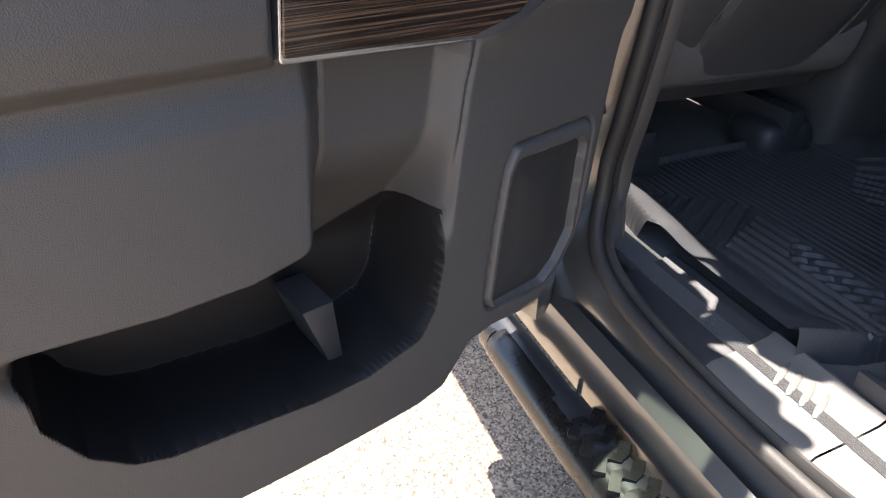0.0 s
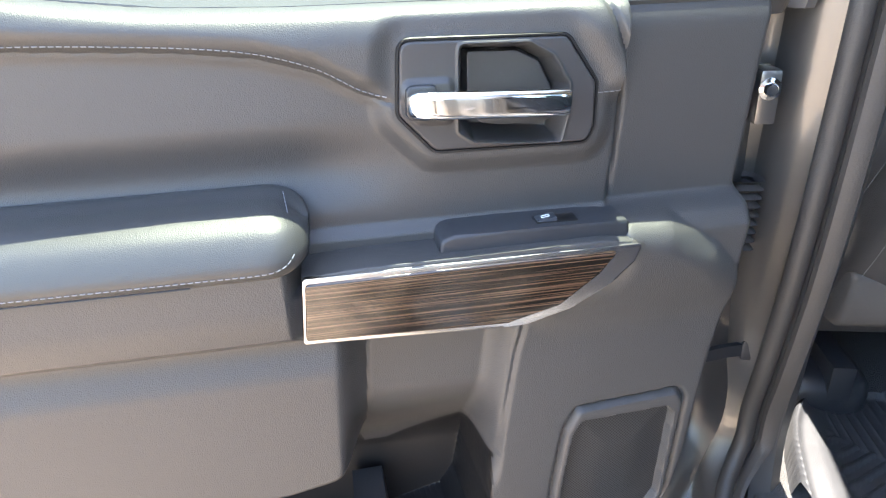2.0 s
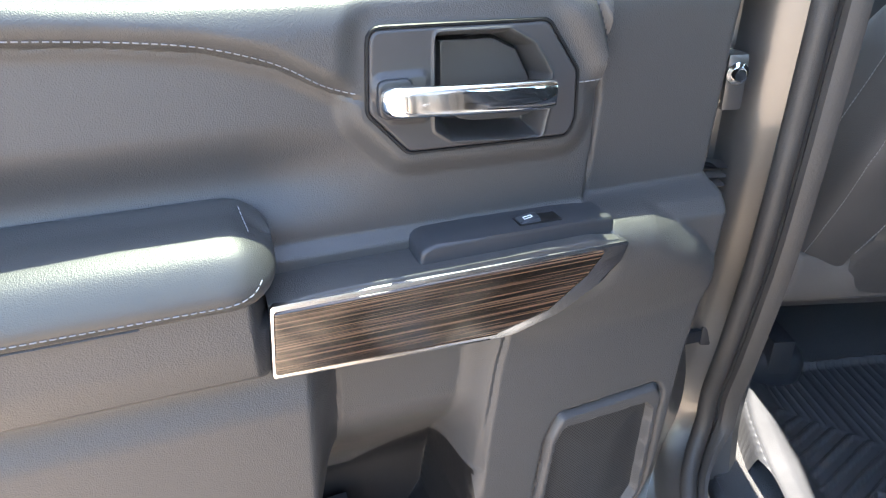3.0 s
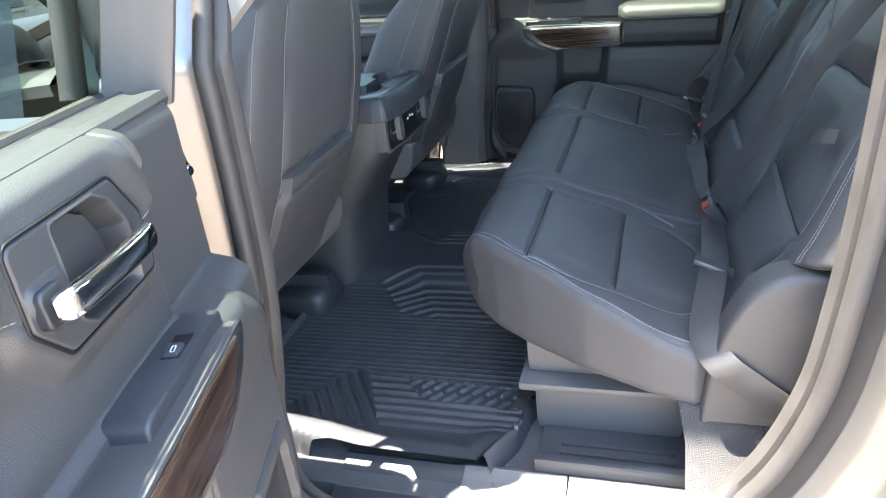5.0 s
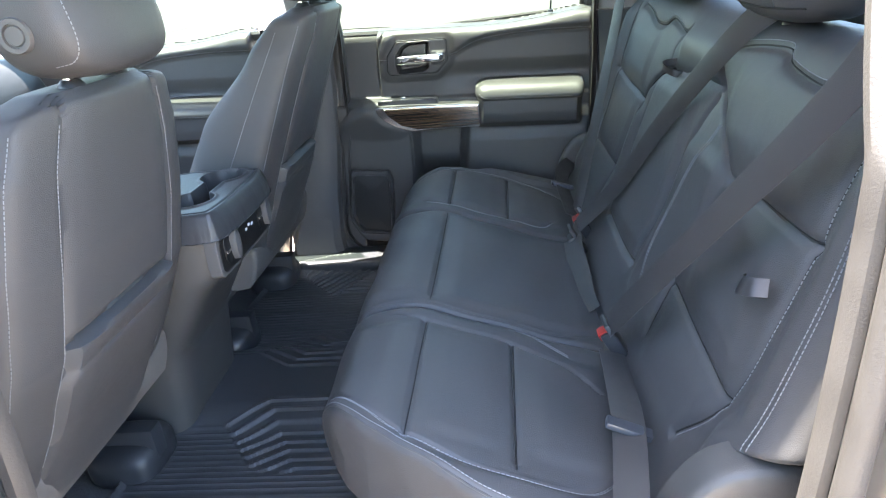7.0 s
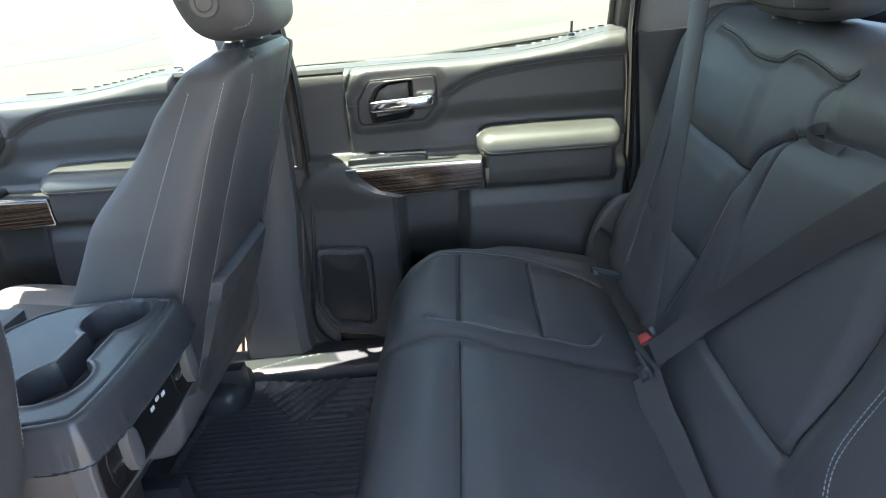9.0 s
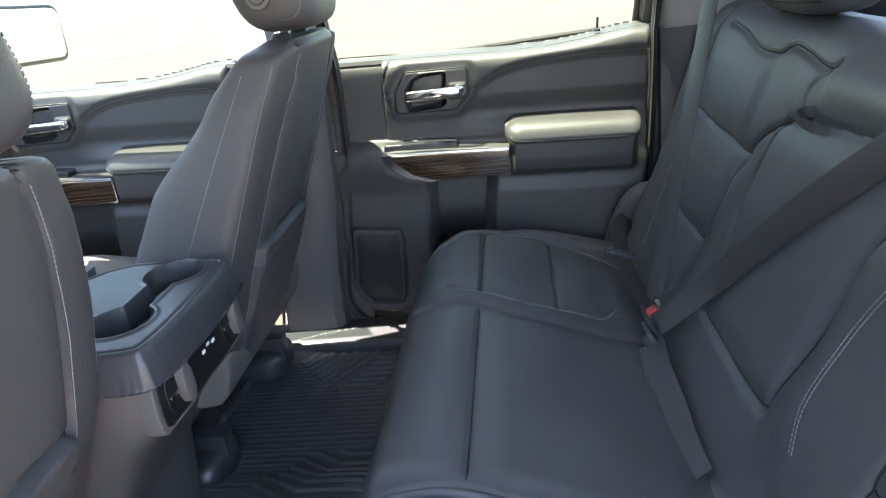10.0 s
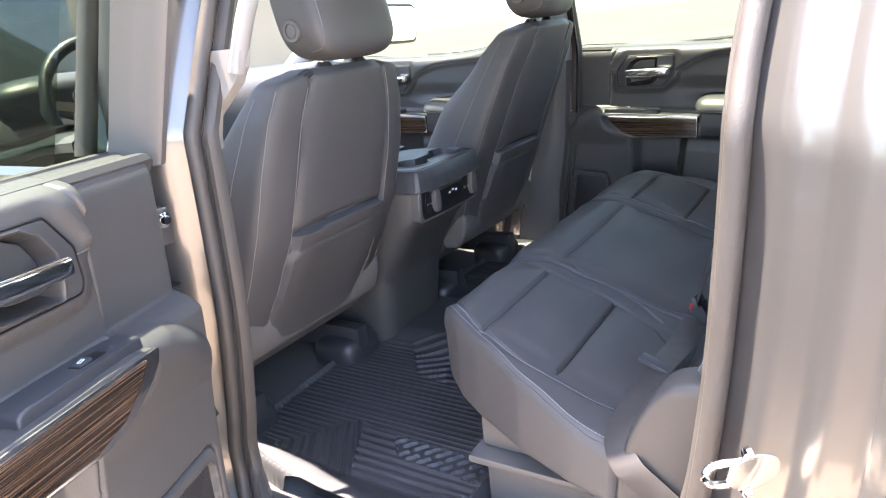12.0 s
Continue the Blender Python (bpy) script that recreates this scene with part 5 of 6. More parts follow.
across = np.interp(y, [0.045, 0.30], [0.546, 0.534])
h += 0.0060 * smooth(0.55, 0.8, np.cos((0.62 * X - 0.78 * y) * 2 * math.pi / 0.0225)) * ladder * smooth(0.003, 0.006, np.abs(X - across))
# inner chevron
tri = poly_d(X, y, [(0.128, 0.492), (0.262, 0.389), (0.289, 0.151), (0.06, 0.151), (0.06, 0.40)])
zone = smooth(0.004, -0.004, tri)
h = mix(h, FLOOR + 0.004 + 0.03 * hump, zone)
kink = np.where(y > 0.30 + 0.55 * (0.262 - X), 0.83 * X - 0.55 * (y - 0.30), X * 1.13 - 0.30 * 0.262)
h += 0.0055 * smooth(0.3, 0.7, np.cos(kink * 2 * math.pi / 0.030)) * zone
h += 0.020 * smooth(-0.10, -0.04, edge + 0 * x) * smooth(0.60, 0.68, np.abs(x))
h += 0.012 * np.exp(-((edge + 0.008) / 0.006) ** 2)
h += 0.010 * smooth(0.006, 0.0, np.abs(y - 0.022)) * smooth(0.50, 0.56, np.abs(x))
h = mix(h, FLOOR - 0.02, smooth(-0.002, 0.003, edge))
single("floor_mat", sheet(np.stack([x, y, h], -1), keep=edge < 0.003), MAT_RUBBER, "black rubber floor liner with ribs and chevron bars", "floor mat")
rear_mat = thing("underseat_liner", (0, -0.14, FLOOR), "black rubber liner running back under the bench", "floor mat")
part("sheet", rbox(-0.715, 0.715, -0.275, -0.014, FLOOR - 0.004, FLOOR + 0.008, 0.004), MAT_RUBBER, rear_mat)
for i in range(2):
    part("ridge", rbox(-0.66 - 0.022 * i, -0.652 - 0.022 * i, -0.24, -0.05, FLOOR + 0.006, FLOOR + 0.013, 0.003), MAT_RUBBER, rear_mat)
part("flange", rbox(-0.722, -0.706, -0.275, -0.014, FLOOR, FLOOR + 0.03, 0.006), MAT_RUBBER, rear_mat)

# ---- pillars and trims inside ----
def pillar(s):
    tail = "left" if s < 0 else "right"
    # lower B-pillar trim
    rows = []
    for z in np.linspace(0.58, 1.30, 24):
        yr = np.interp(z, [0.56, 0.66, 0.83, 1.01, 1.25], [0.40, 0.418, 0.405, 0.376, 0.358])
        yf = yr + np.interp(z, [0.56, 0.8, 1.3], [0.20, 0.14, 0.11])
        xs = side_x(z)
        rows.append([(s * (xs - 0.012), yr, z), (s * (xs - 0.045), yr + 0.004, z), (s * (xs - 0.065), yr + 0.025, z), (s * (xs - 0.07), (yr + yf) / 2, z), (s * (xs - 0.065), yf - 0.02, z), (s * (xs - 0.03), yf, z)])
    single("pillar_trim_" + tail, sheet(np.array(rows)), PLASTIC, "dark grey lower trim of the door pillar", "pillar trim", "structure")
    rows = []
    for z in np.linspace(1.285, 1.78, 20):
        yr = np.interp(z, [1.28, 1.5, 1.75], [0.352, 0.338, 0.30])
        yf = yr + 0.12
        xs = side_x(z)
        rows.append([(s * (xs - 0.012), yr, z), (s * (xs - 0.05), yr + 0.002, z), (s * (xs - 0.085), yr + 0.03, z), (s * (xs - 0.09), (yr + yf) / 2, z), (s * (xs - 0.08), yf - 0.02, z), (s * (xs - 0.03), yf, z)])
    single("upper_pillar_trim_" + tail, sheet(np.array(rows)), TRIM_LIGHT, "light grey upper trim of the door pillar", "pillar trim", "structure")
    # C-pillar trim behind the rear door
    rows = []
    for z in np.linspace(0.9, 1.315, 12):
        xs = side_x(z)
        rows.append([(s * (xs - 0.012), -0.425, z), (s * (xs - 0.03), -0.43, z), (s * (xs - 0.045), -0.46, z), (s * (xs - 0.07), -0.6, z), (s * (xs - 0.09), -0.75, z)])
    single("rear_quarter_trim_" + tail, sheet(np.array(rows)), PLASTIC_DARK, "black lower trim beside the rear backrest", "pillar trim", "structure")
    rows = []
    for z in np.linspace(1.318, 1.78, 16):
        xs = side_x(z)
        yb = np.interp(z, [1.31, 1.55, 1.7, 1.78], [-0.43, -0.44, -0.39, -0.36])
        rows.append([(s * (xs - 0.012), yb, z), (s * (xs - 0.035), yb - 0.008, z), (s * (xs - 0.06), yb - 0.04, z), (s * (xs - 0.09), -0.62, z), (s * (xs - 0.16), -0.70, z)])
    single("upper_rear_trim_" + tail, sheet(np.array(rows)), TRIM_LIGHT, "light grey upper trim of the rear cab corner", "pillar trim", "structure")
    # wheel arch cover beside the cushion
    arch = [(-0.268, 0.735), (-0.272, 0.78), (-0.280, 0.84), (-0.297, 0.90), (-0.320, 0.945), (-0.350, 0.975), (-0.39, 0.985), (-0.44, 0.98), (-0.50, 0.95), (-0.55, 0.735)]
    arch = curve(arch, 40)
    rows = []
    for xx, k in ((0.705, 0.0), (0.700, 0.0), (0.696, 0.006), (0.693, 0.022), (0.6905, 0.05), (0.69, 0.10)) if s > 0 else ((0.670, 0.0), (0.706, 0.0), (0.714, 0.006), (0.719, 0.022), (0.7215, 0.05), (0.722, 0.10)):
        c = np.array([-0.41, 0.80])
        q = arch + (c - arch) * k
        rows.append(np.stack([np.full(len(q), s * xx), q[:, 0], q[:, 1]], 1))
    g = np.array(rows)
    v, f = sheet(g)
    m = g.shape[1]
    single("wheel_arch_cover_" + tail, (v, f + [tuple(len(v) - m + i for i in range(m))]), DOOR_SKIN, "dark grey plastic cover beside the bench", "trim panel", "structure")


pillar(-1)
pillar(1)
single("sill_trim_right", rbox(0.655, 0.80, 0.10, 0.72, 0.575, 0.635, 0.02, 3), PLASTIC_DARK, "black sill trim at the far door pillar", "sill trim", "structure")
single("wall_lower_right", rbox(0.80, 0.82, 0.35, 0.60, 0.55, 1.31, 0.004), PLASTIC, "dark inner wall behind the door pillar", "wall", "structure")


def belt_strap(label, points, sides, width=0.043):
    bt = thing("seat_belt", (points[0][0], points[0][1], points[0][2]), label, "seat belt", "rear seat belts")
    p = curve(points, 70)
    s = curve(sides, 70)
    s /= np.linalg.norm(s, axis=1)[:, None]
    t = np.gradient(p, axis=0)
    up = np.cross(s, t)
    up /= np.linalg.norm(up, axis=1)[:, None]
    w = width / 2
    part("webbing", sweep(p, [(-w, 0.0002), (-w * 0.9, 0.0009), (w * 0.9, 0.0009), (w, 0.0002), (w, -0.0004), (-w, -0.0004)], up), BELT, bt, "woven grey webbing")
    return bt


# outboard belt of the near seat: shoulder strap to buckle, lap strap to floor
nb = belt_strap("taut dark webbing belt across the near backrest", [(-0.715, -0.50, 1.52), (-0.672, -0.468, 1.38), (-0.535, -0.402, 1.20), (-0.422, -0.347, 1.06), (-0.312, -0.298, 0.925)],
               [(0.75, 0.1, 0.65), (0.75, 0.2, 0.65), (0.8, 0.1, 0.6), (0.85, 0.1, 0.5), (0.9, 0.1, 0.35)])
part("tongue", moved(rbox(-0.030, 0.030, -0.004, 0.004, -0.010, 0.012, 0.003), pose(-0.300, -0.298, 0.916, -30, 10, 0)), PLASTIC_DARK, nb, "black belt tongue")
part("buckle", moved(rbox(-0.019, 0.019, -0.012, 0.012, -0.07, 0.004, 0.005), pose(-0.295, -0.296, 0.905, -30, 0, 0)), PLASTIC_DARK, nb)
part("buckle_button", moved(rbox(-0.012, 0.012, -0.0130, 0.0110, -0.010, 0.004, 0.003), pose(-0.297, -0.292, 0.905, -30, 0, 0)), RED, nb, "red release button")
lap = belt_strap("folded lap webbing belt running down to the sill", [(-0.33, -0.30, 0.885), (-0.43, -0.298, 0.890), (-0.53, -0.292, 0.900), (-0.62, -0.280, 0.893), (-0.690, -0.272, 0.874), (-0.728, -0.292, 0.850), (-0.7310, -0.330, 0.818), (-0.7310, -0.368, 0.788), (-0.7310, -0.412, 0.752)],
                 [(0.1, 0.9, 0.3), (0.1, 0.9, 0.3), (0.12, 0.9, 0.32), (0.1, 0.95, 0.1), (-0.1, 0.93, -0.25), (-0.05, 0.78, -0.62), (0, 0.66, -0.75), (0, 0.62, -0.78), (0, 0.62, -0.78)])
part("slider", moved(rbox(-0.010, 0.010, -0.031, 0.031, -0.004, 0.006, 0.003), pose(-0.545, -0.290, 0.903, 20, 0, -8)), SATIN_DARK, lap, "grey plastic belt slider")
mb = belt_strap("dark centre webbing belt running over the middle backrest", [(-0.275, -0.550, 1.40), (-0.225, -0.508, 1.355), (-0.148, -0.470, 1.279), (-0.016, -0.428, 1.158), (0.121, -0.378, 1.012), (0.178, -0.300, 0.905)],
                [(0.6, 0.2, 0.75), (0.6, 0.2, 0.75), (0.65, 0.1, 0.75), (0.7, 0.1, 0.7), (0.72, 0.15, 0.65), (0.9, 0.2, 0.35)])
part("tongue", moved(rbox(-0.032, 0.032, -0.004, 0.004, -0.010, 0.012, 0.003), pose(0.172, -0.285, 0.893, -30, 8, 0)), PLASTIC_DARK, mb, "black belt tongue")
part("buckle", moved(rbox(-0.019, 0.019, -0.012, 0.012, -0.06, 0.004, 0.005), pose(0.170, -0.285, 0.880, -30, 0, 0)), PLASTIC_DARK, mb)
tail = curve([(0.16, -0.285, 0.88), (0.10, -0.285, 0.862), (0.02, -0.288, 0.852), (-0.06, -0.286, 0.846), (-0.12, -0.290, 0.842)], 30)
part("loose_webbing", sweep(tail, [(-0.0235, 0.0), (0.0235, 0.0), (0.0235, 0.0012), (-0.0235, 0.0012)], (0.0, 0.55, 0.8)), BELT, mb, "loose end of webbing")
rb = belt_strap("upright dark webbing belt of the far seat", [(0.60, -0.575, 1.72), (0.50, -0.500, 1.60), (0.37, -0.405, 1.27), (0.30, -0.350, 1.08), (0.240, -0.305, 0.925)],
               [(0.9, 0.35, -0.1), (0.9, 0.35, -0.1), (0.9, 0.35, -0.1), (0.9, 0.35, -0.1), (0.9, 0.35, -0.05)])
part("tongue", moved(rbox(-0.034, 0.034, -0.005, 0.005, -0.012, 0.014, 0.004), pose(0.235, -0.31, 0.915, -30, 20, 0)), PLASTIC_DARK, rb, "black belt tongue")
part("buckle", moved(rbox(-0.019, 0.019, -0.012, 0.012, -0.06, 0.004, 0.005), pose(0.232, -0.305, 0.900, -30, 0, 0)), PLASTIC_DARK, rb)
part("buckle_button", moved(rbox(-0.012, 0.012, -0.0130, 0.0110, -0.010, 0.004, 0.003), pose(0.232, -0.302, 0.902, -30, 0, 0)), RED, rb, "red release button")
rl = belt_strap("lap webbing belt lying along the far cushion", [(0.26, -0.30, 0.895), (0.36, -0.298, 0.885), (0.48, -0.292, 0.89), (0.60, -0.30, 0.905), (0.70, -0.34, 0.90)],
               [(0.0, 0.9, 0.4), (0.0, 0.9, 0.4), (0, 0.9, 0.4), (0, 0.85, 0.5), (0, 0.7, 0.7)])
part("slider", moved(rbox(-0.010, 0.010, -0.031, 0.031, -0.004, 0.006, 0.003), pose(0.50, -0.290, 0.894, 20, 0, 6)), SATIN_DARK, rl, "grey plastic belt slider")
tag = single("care_tag", sweep(curve([(-0.600, -0.428, 1.128), (-0.590, -0.412, 1.126), (-0.574, -0.406, 1.122), (-0.562, -0.412, 1.119)], 12), [(-0.011, -0.0008), (0.011, -0.0008), (0.011, 0.0008), (-0.011, 0.0008)], (0, 0.9, 0.4)), GREY_TAG, "small dark fabric tag on the backrest", "tag")

slope = np.array([[(-0.690, -0.235), (-0.690, -0.52)], [(-0.708, -0.24), (-0.708, -0.52)], [(-0.728, -0.25), (-0.728, -0.52)], [(-0.765, -0.25), (-0.765, -0.52)], [(-0.79, -0.25), (-0.79, -0.52)]])
high = np.array([0.765, 0.755, 0.70, 0.655, 0.645])
single("carpet_riser", sheet(np.concatenate([slope, np.repeat(high[:, None], 2, 1)[..., None]], -1)), CARPET, "dark grey carpet lining under the cover beside the bench", "carpet", "structure")

# striker on the jamb
stk = thing("door_striker", (-0.90, -0.475, 1.01), "bright steel door striker loop on the jamb", "door striker")
part("base", moved(plate(soft_poly([(-0.018, -0.028), (0.018, -0.028), (0.018, 0.028), (-0.018, 0.028)], 2), 0, 0.004, 0.002), pose(-0.893, -0.470, 1.004, 0, -90, 45)), CHROME, stk)
part("loop", tube(curve([(-0.893, -0.470, 1.016), (-0.915, -0.440, 1.016), (-0.921, -0.432, 1.005), (-0.915, -0.440, 0.994), (-0.893, -0.470, 0.994)], 20), 0.004, 8), CHROME, stk)
for dz in (-0.021, 0.021):
    part("bolt", moved(lathe([(0.0001, 0.006), (0.006, 0.005), (0.007, 0.0)], 12), pose(-0.896, -0.467, 1.004 + dz, 0, -90, -45)), CHROME, stk)

# hinges and check strap between pillar and open door
hg = thing("hinge", (-0.878, 0.37, 1.19), "bright bolted steel door hinge on the pillar", "hinge")
part("leaf", rbox(-0.895, -0.872, 0.36, 0.405, 1.165, 1.225, 0.005), PAINT, hg)
part("bolt", moved(lathe([(0.0001, 0.009), (0.006, 0.009), (0.0075, 0.007), (0.0075, 0.003), (0.012, 0.002), (0.012, 0)], 12), pose(-0.884, 0.36, 1.205, 90, 0, 0)), CHROME, hg)
part("pin", rod((-0.905, 0.385, 1.15), (-0.905, 0.385, 1.185), 0.009, 12), CHROME, hg)
bt = thing("wiring_boot", (-0.87, 0.42, 1.06), "black ribbed rubber wiring boot between door and pillar", "wiring boot")
rows = []
for i in range(33):
    k = 0.0035 * math.cos(i * math.pi / 2)
    q = fillet([(-0.895 - k, 0.392 - k), (-0.862 + k, 0.392 - k), (-0.862 + k, 0.43 + k), (-0.895 - k, 0.43 + k)], 0.008)
    rows.append([(a, b, 1.00 + 0.0028 * i) for a, b in q])
part("bellows", sheet(np.array(rows), False, True), RUBBER, bt)
st = thing("check_strap", (-0.83, 0.43, 0.83), "black steel door check strap", "check strap")
part("arm", sweep([(-0.815, 0.437, 0.829), (-0.86, 0.425, 0.829), (-0.92, 0.40, 0.829)], [(-0.004, -0.009), (0.004, -0.009), (0.004, 0.009), (-0.004, 0.009)]), PLASTIC_DARK, st)
part("pivot", rbox(-0.838, -0.806, 0.425, 0.447, 0.813, 0.845, 0.005), PLASTIC_DARK, st)

# grab handle / belt guide on the near upper pillar
gh = thing("grab_handle", (-0.70, 0.33, 1.40), "light grey grab handle on the door pillar", "grab handle")
base = fillet([(0.368, 1.282), (0.350, 1.340), (0.329, 1.357), (0.290, 1.389), (0.274, 1.412), (0.266, 1.440), (0.345, 1.440), (0.356, 1.374)], 0.006)
lean_in = lambda geo: (np.array([(-0.752 + w + 0.06 * max(z - 1.30, 0), y, z) for y, z, w in np.asarray(geo[0]).tolist()]), geo[1])
part("base", lean_in(plate(base, -0.012, 0.010, 0.007, 4)), TRIM_LIGHT, gh)
hp = curve([(-0.748, 0.290, 1.405), (-0.744, 0.280, 1.435), (-0.738, 0.266, 1.475), (-0.722, 0.250, 1.53), (-0.690, 0.246, 1.60), (-0.660, 0.262, 1.66), (-0.645, 0.30, 1.70)], 40)
part("grip", sweep(hp, ring(0.013, 14, 0.017), (1, 0.2, 0.2)), TRIM_LIGHT, gh)
# ---- glass of the cab ----
for name, quad in (("windshield", [(-0.61, 0.90, 1.76), (0.61, 0.90, 1.76), (0.80, 1.72, 1.28), (-0.80, 1.72, 1.28)]),
                   ("rear_window", [(-0.56, -0.70, 1.38), (0.56, -0.70, 1.38), (0.52, -0.66, 1.73), (-0.52, -0.66, 1.73)])):
    q = np.array(quad)
    t = np.linspace(0, 1, 10)[:, None, None]
    u = np.linspace(0, 1, 10)[None, :, None]
    g = (q[0] * (1 - u) + q[1] * u) * (1 - t) + (q[3] * (1 - u) + q[2] * u) * t
    g[..., 1] += 0.05 * (1 - (2 * u[..., 0] - 1) ** 2) * (1 if name == "windshield" else -0.4)
    pane = single(name, sheet(g), GLASS, "clear curved cab window glass", "window", "structure")
    pane.visible_shadow = False
single("rear_window_frame", joined(rbox(-0.66, 0.66, -0.74, -0.66, 1.34, 1.385, 0.008), rbox(-0.66, 0.66, -0.72, -0.62, 1.73, 1.79, 0.008),
       rbox(-0.68, -0.55, -0.73, -0.64, 1.38, 1.74, 0.008), rbox(0.55, 0.68, -0.73, -0.64, 1.38, 1.74, 0.008)), PLASTIC_DARK, "black frame of the rear cab window", "window frame", "structure")

# ---- dashboard and steering wheel ----
dash = thing("dashboard", (0, 1.5, 0.8), "dark grey dashboard with hooded gauges", "dashboard")
dp = cushion(-0.78, 0.78, [(1.24, 0.95), (1.26, 1.22), (1.32, 1.33), (1.44, 1.36), (1.70, 1.33), (1.76, 1.22), (1.70, 0.70), (1.35, 0.68)], lambda x, y, z, ny, nz: 0 * x, 0.03, 40, 80)
part("body", dp, PLASTIC_DARK, dash)
part("gauge_hood", blob(-0.42, 1.36, 1.37, 0.20, 0.10, 0.06, 2.6, 30, 16), PLASTIC_DARK, dash)
for i, (gx, r) in enumerate(((-0.50, 0.045), (-0.36, 0.045), (-0.43, 0.024))):
    gg = part("gauge", moved(lathe([(0.0001, 0.002), (r * 0.92, 0.002), (r, 0.008), (r * 1.06, 0.0)], 28), pose(gx, 1.255, 1.33 + (0.03 if i == 2 else 0), 62, 0, 0)), SATIN_DARK, dash, "round gauge")
    part("needle", moved(rbox(-0.001, 0.001, 0, r * 0.8, 0.004, 0.006, 0), pose(gx, 1.254, 1.33 + (0.03 if i == 2 else 0), 62, 0, 0)), RED, gg)
sw = thing("steering_wheel", (-0.42, 1.10, 1.15), "black leather steering wheel with satin spoke trim", "steering wheel")
wm = pose(-0.42, 1.10, 1.33, 68, 0, 0)
a = np.linspace(0, 2 * math.pi, 60, endpoint=False)
part("rim", moved(tube(np.stack([0.185 * np.cos(a), 0.185 * np.sin(a), 0 * a], 1), 0.015, 10, (0, 0, 1), True), wm), PLASTIC_DARK, sw)
part("hub", moved(blob(0, -0.01, -0.02, 0.075, 0.065, 0.03, 3, 24, 14), wm), PLASTIC_DARK, sw)
for ang in (10, 170, 270):
    d = np.array([math.cos(radians(ang)), math.sin(radians(ang)), 0])
    part("spoke", moved(sweep([d * 0.06 + (0, 0, -0.015), d * 0.12 + (0, 0, -0.010), d * 0.182], [(-0.014, -0.006), (0.014, -0.006), (0.012, 0.005), (-0.012, 0.005)]), wm), SATIN, sw)
part("stalk", rod((-0.49, 1.16, 1.31), (-0.61, 1.12, 1.35), 0.008), PLASTIC_DARK, sw)

# ---- outside: mirror, kerb, building, parked cars ----
mir = thing("door_mirror", (1.0, 1.40, 1.30), "black door mirror with a bright reflecting glass", "door mirror")
mm = look((1.225, 1.38, 1.478), (0.92, -0.6, 1.53))
housing = fillet([(-0.16, -0.085), (0.14, -0.095), (0.16, 0.08), (-0.14, 0.095)], 0.035)
flip = Matrix.Rotation(math.pi, 4, "Y")
part("housing", moved(plate(housing, -0.07, 0.0, 0.01, 3), mm @ flip), PLASTIC_DARK, mir)
part("glass", moved(plate(fillet([(-0.148, -0.073), (0.128, -0.083), (0.148, 0.068), (-0.128, 0.083)], 0.03), -0.002, 0.002, 0.0), mm @ flip), MIRROR, mir, "mirror glass")
part("arm", rod((0.90, 1.42, 1.36), (1.10, 1.44, 1.44), 0.03, 12), PLASTIC_DARK, mir)

CONCRETE = material("pale_concrete", (0.26, 0.25, 0.22), 0.9, vary=0.15, scale=1.5, bumps=(("noise", 200, 0.003),))
LINE = material("worn_white_line", (0.16, 0.16, 0.15), 0.85, vary=0.3, scale=8)
PATCH = material("asphalt_patch", (0.062, 0.062, 0.06), 0.9, vary=0.2, scale=3, bumps=(("noise", 300, 0.003),))
WALL = material("stucco_wall", (0.22, 0.185, 0.14), 0.9, vary=0.1, scale=0.8, bumps=(("noise", 120, 0.004),))
for i in range(9):
    y = 6.4 - 2.75 * i
    single("parking_line", rbox(24, 29.5, 2 * y, 2 * y + 0.12, GROUND - 0.01, GROUND + 0.004, 0), LINE, "worn white painted parking line on the asphalt", "road marking", "structure", "parking lines")
for x, y, w, h in ((44, 29, 14, 3), (22, 12, 8, 3.5), (15, 6.4, 2.4, 1.6), (34, -6, 9, 4)):
    single("asphalt_patch", rbox(x, x + w, y, y + h, GROUND - 0.01, GROUND + 0.006, 0), PATCH, "darker repair patch in the asphalt", "road patch", "structure", "asphalt patches")
kerb = single("kerb", joined(rbox(-6, 9, 8.6, 8.78, GROUND - 0.1, GROUND + 0.15, 0.02)), CONCRETE, "pale concrete kerb in front of the truck", "kerb", "structure")
single("pavement", rbox(-6, 9, 8.78, 12.2, GROUND - 0.1, GROUND + 0.14, 0.01), CONCRETE, "pale concrete pavement behind the kerb", "pavement", "structure")
bld = thing("shop_building", (1, 12.5, GROUND), "low tan stucco shop building behind the pavement", "building")
part("wall", rbox(-9, 12, 12.2, 18, GROUND, 5.2, 0.03), WALL, bld)
part("base_course", rbox(-9.05, 12.05, 12.12, 12.2, GROUND + 0.14, 1.0, 0.02), CONCRETE, bld)
for i in range(5):
    x = -7 + 3.6 * i
    wd = part("window", rbox(x, x + 2.4, 12.15, 12.2, 1.05, 3.2, 0.01), SATIN_DARK, bld)
    part("window_sill", rbox(x - 0.1, x + 2.5, 12.06, 12.2, 0.98, 1.05, 0.01), CONCRETE, wd)
part("roof_edge", rbox(-9.2, 12.2, 12.0, 18.2, 5.2, 5.5, 0.04), CONCRETE, bld)
post = thing("sign_post", (0.55, 9.3, GROUND + 0.14), "white metal post on the pavement", "post")
part("pole", rod((0.55, 9.3, GROUND + 0.12), (0.55, 9.3, 3.0), 0.06, 14), WHITE, post)
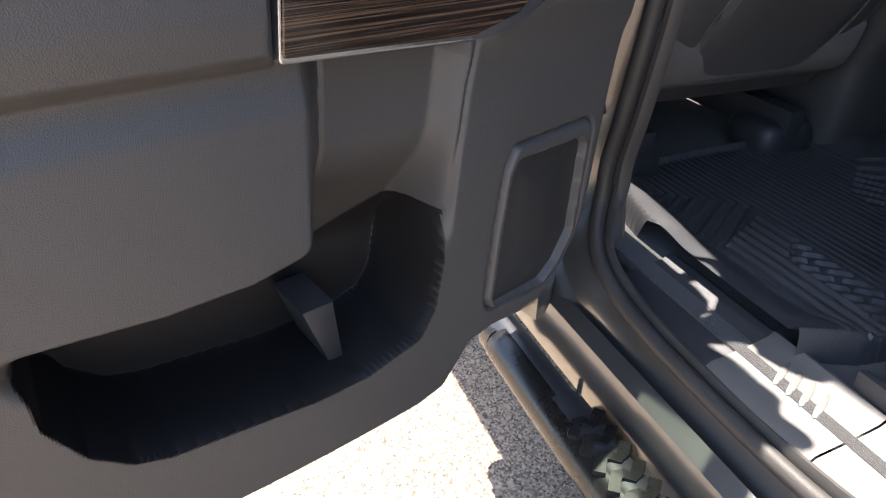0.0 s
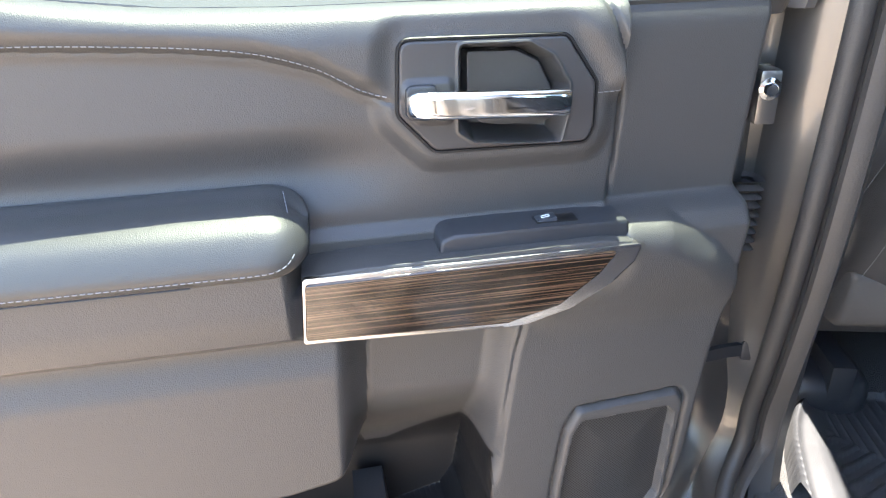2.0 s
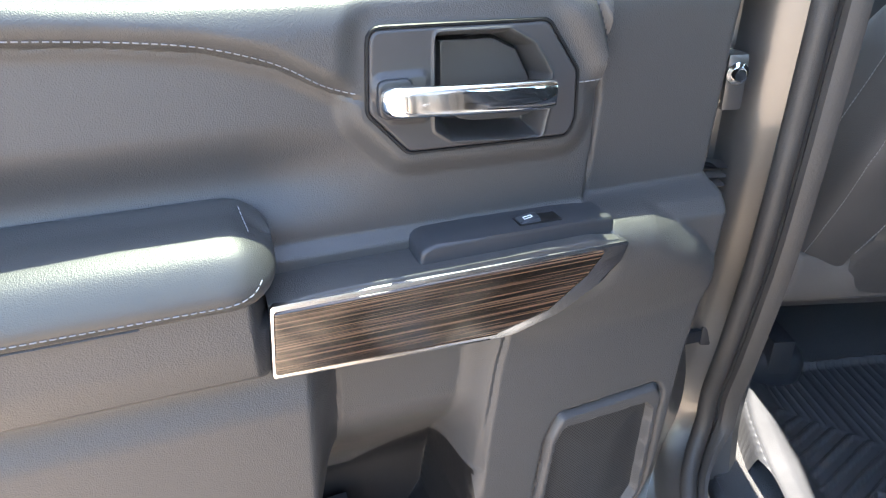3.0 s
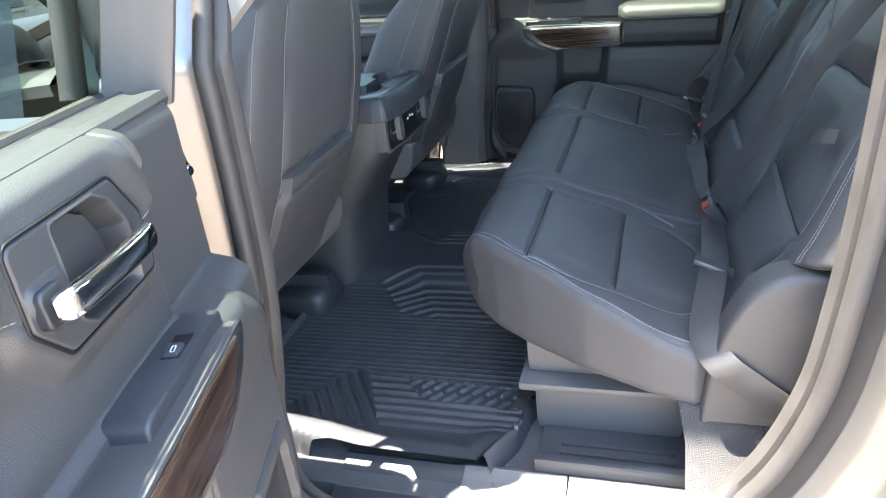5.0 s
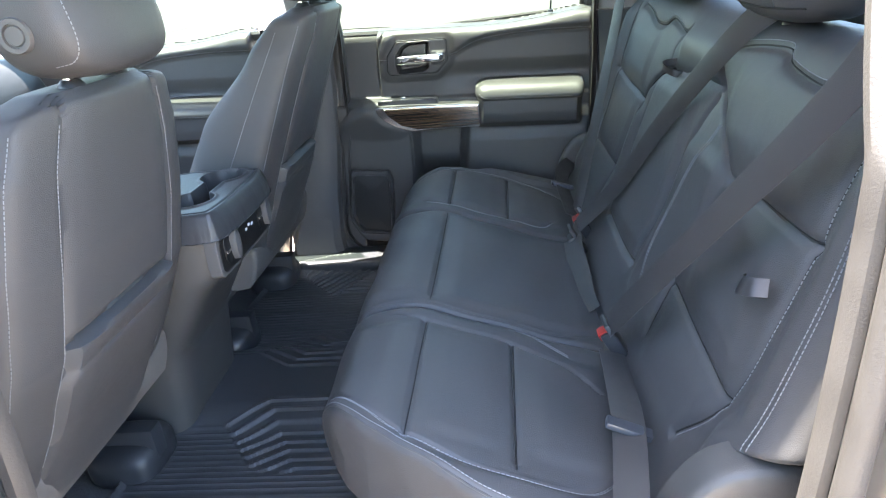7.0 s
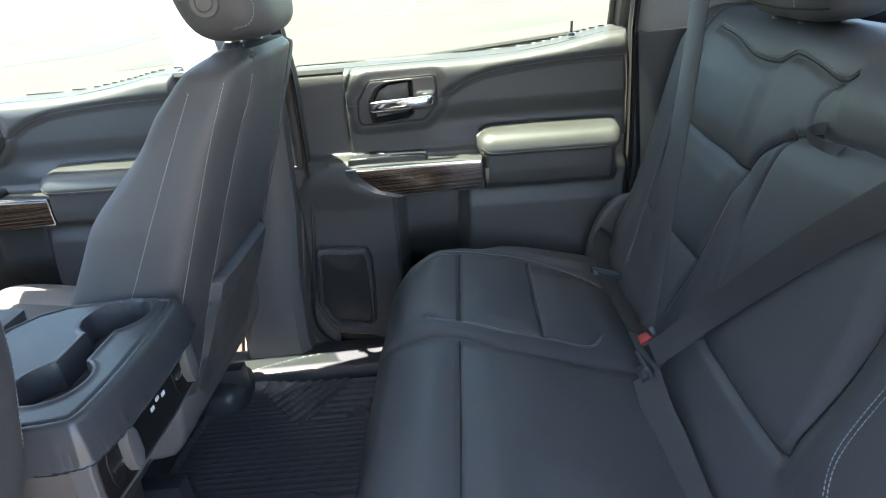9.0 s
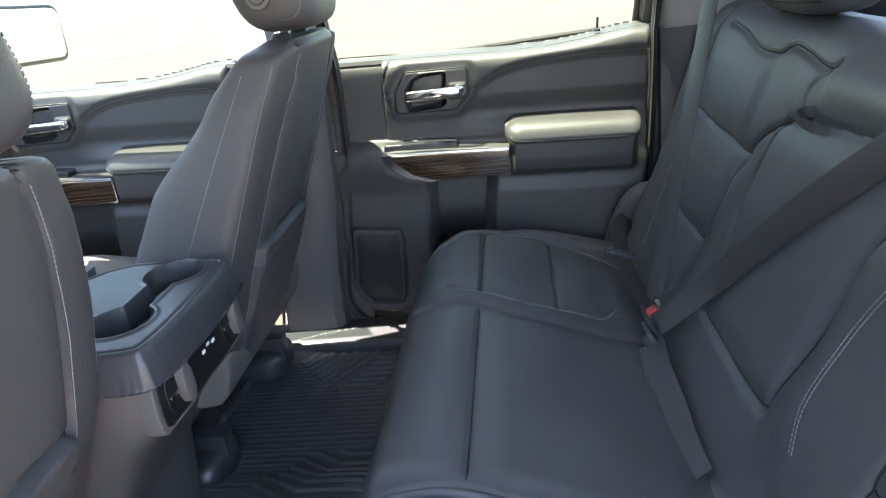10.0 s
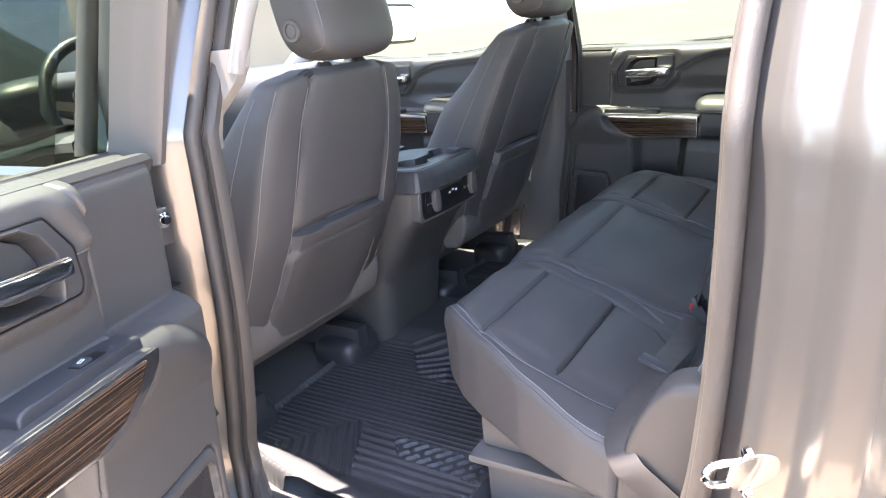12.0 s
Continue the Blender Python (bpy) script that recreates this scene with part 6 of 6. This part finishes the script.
part("footing", moved(lathe([(0.0001, 0.10), (0.16, 0.10), (0.18, 0.0)], 18), pose(0.55, 9.3, GROUND + 0.13)), CONCRETE, post)


def parked_car(x, y, turn, paint, label):
    car = thing("parked_car", pose(x, y, GROUND, 0, 0, turn), label, "car", "parked cars")
    ys = np.linspace(-2.2, 2.2, 40)
    rows = []
    for v in ys:
        k = 1 - 0.16 * smooth(1.7, 2.2, abs(v))
        hood = np.interp(v, [-2.2, -1.6, 1.0, 2.2], [0.82, 0.95, 0.98, 0.78])
        rows.append([(sx * k, v, z) for sx, z in ((-0.80, 0.25), (-0.90, 0.45), (-0.90, 0.75), (-0.80, hood), (0.80, hood), (0.90, 0.75), (0.90, 0.45), (0.80, 0.25))])
    g = np.array(rows)
    vv, ff_ = sheet(g, False, True)
    m = g.shape[1]
    body = part("body", (vv, ff_ + [tuple(range(m)), tuple(len(vv) - m + i for i in range(m))]), paint, car, local=True)
    rows = [[(sx, v, z) for sx, z in ((-0.78 + t, 0.93), (-0.62 + t, 0.93 + h), (0.62 - t, 0.93 + h), (0.78 - t, 0.93))] for v, h, t in ((-1.7, 0.0, 0.0), (-1.1, 0.5, 0.02), (0.2, 0.52, 0.02), (1.0, 0.0, 0.0))]
    part("cabin_glass", sheet(np.array(rows)), BLACK, car, local=True)
    part("roof", moved(rbox(-0.60, 0.60, -1.1, 0.2, 1.43, 1.48, 0.02), Matrix.Identity(4)), paint, car, local=True)
    for sx in (-1, 1):
        for v in (-1.35, 1.35):
            wh = part("wheel", moved(lathe([(0.0001, 0.1), (0.19, 0.1), (0.21, 0.08), (0.32, 0.09), (0.33, 0.0), (0.32, -0.1), (0.0001, -0.1)], 24), pose(sx * 0.84, v, 0.33, 0, 90, 0)), RUBBER, car, local=True)
            part("rim", moved(lathe([(0.0001, 0.02), (0.19, 0.02), (0.2, 0.0)], 16), pose(sx * 0.94, v, 0.33, 0, 90 * sx, 0)), SATIN, wh, local=True)
        part("headlight", rbox(sx * 0.62 - 0.16, sx * 0.62 + 0.16, 2.10, 2.2, 0.62, 0.74, 0.03), WHITE, car, local=True)
    return car


RED_PAINT = material("red_car_paint", (0.45, 0.03, 0.025), 0.3, 0.2, coat=1.0, vary=0.03)
WHITE_PAINT = material("white_car_paint", (0.78, 0.78, 0.77), 0.3, 0.0, coat=1.0, vary=0.02)
for i, (cx, cy) in enumerate(((-2.0, -17), (1.2, -17.3), (4.4, -17.1), (7.6, -17.4), (10.8, -17.0))):
    parked_car(cx, cy, 4 * (i % 2), WHITE_PAINT if i % 3 == 1 else RED_PAINT, "white parked car on the sunlit asphalt" if i % 3 == 1 else "red parked car on the sunlit asphalt")
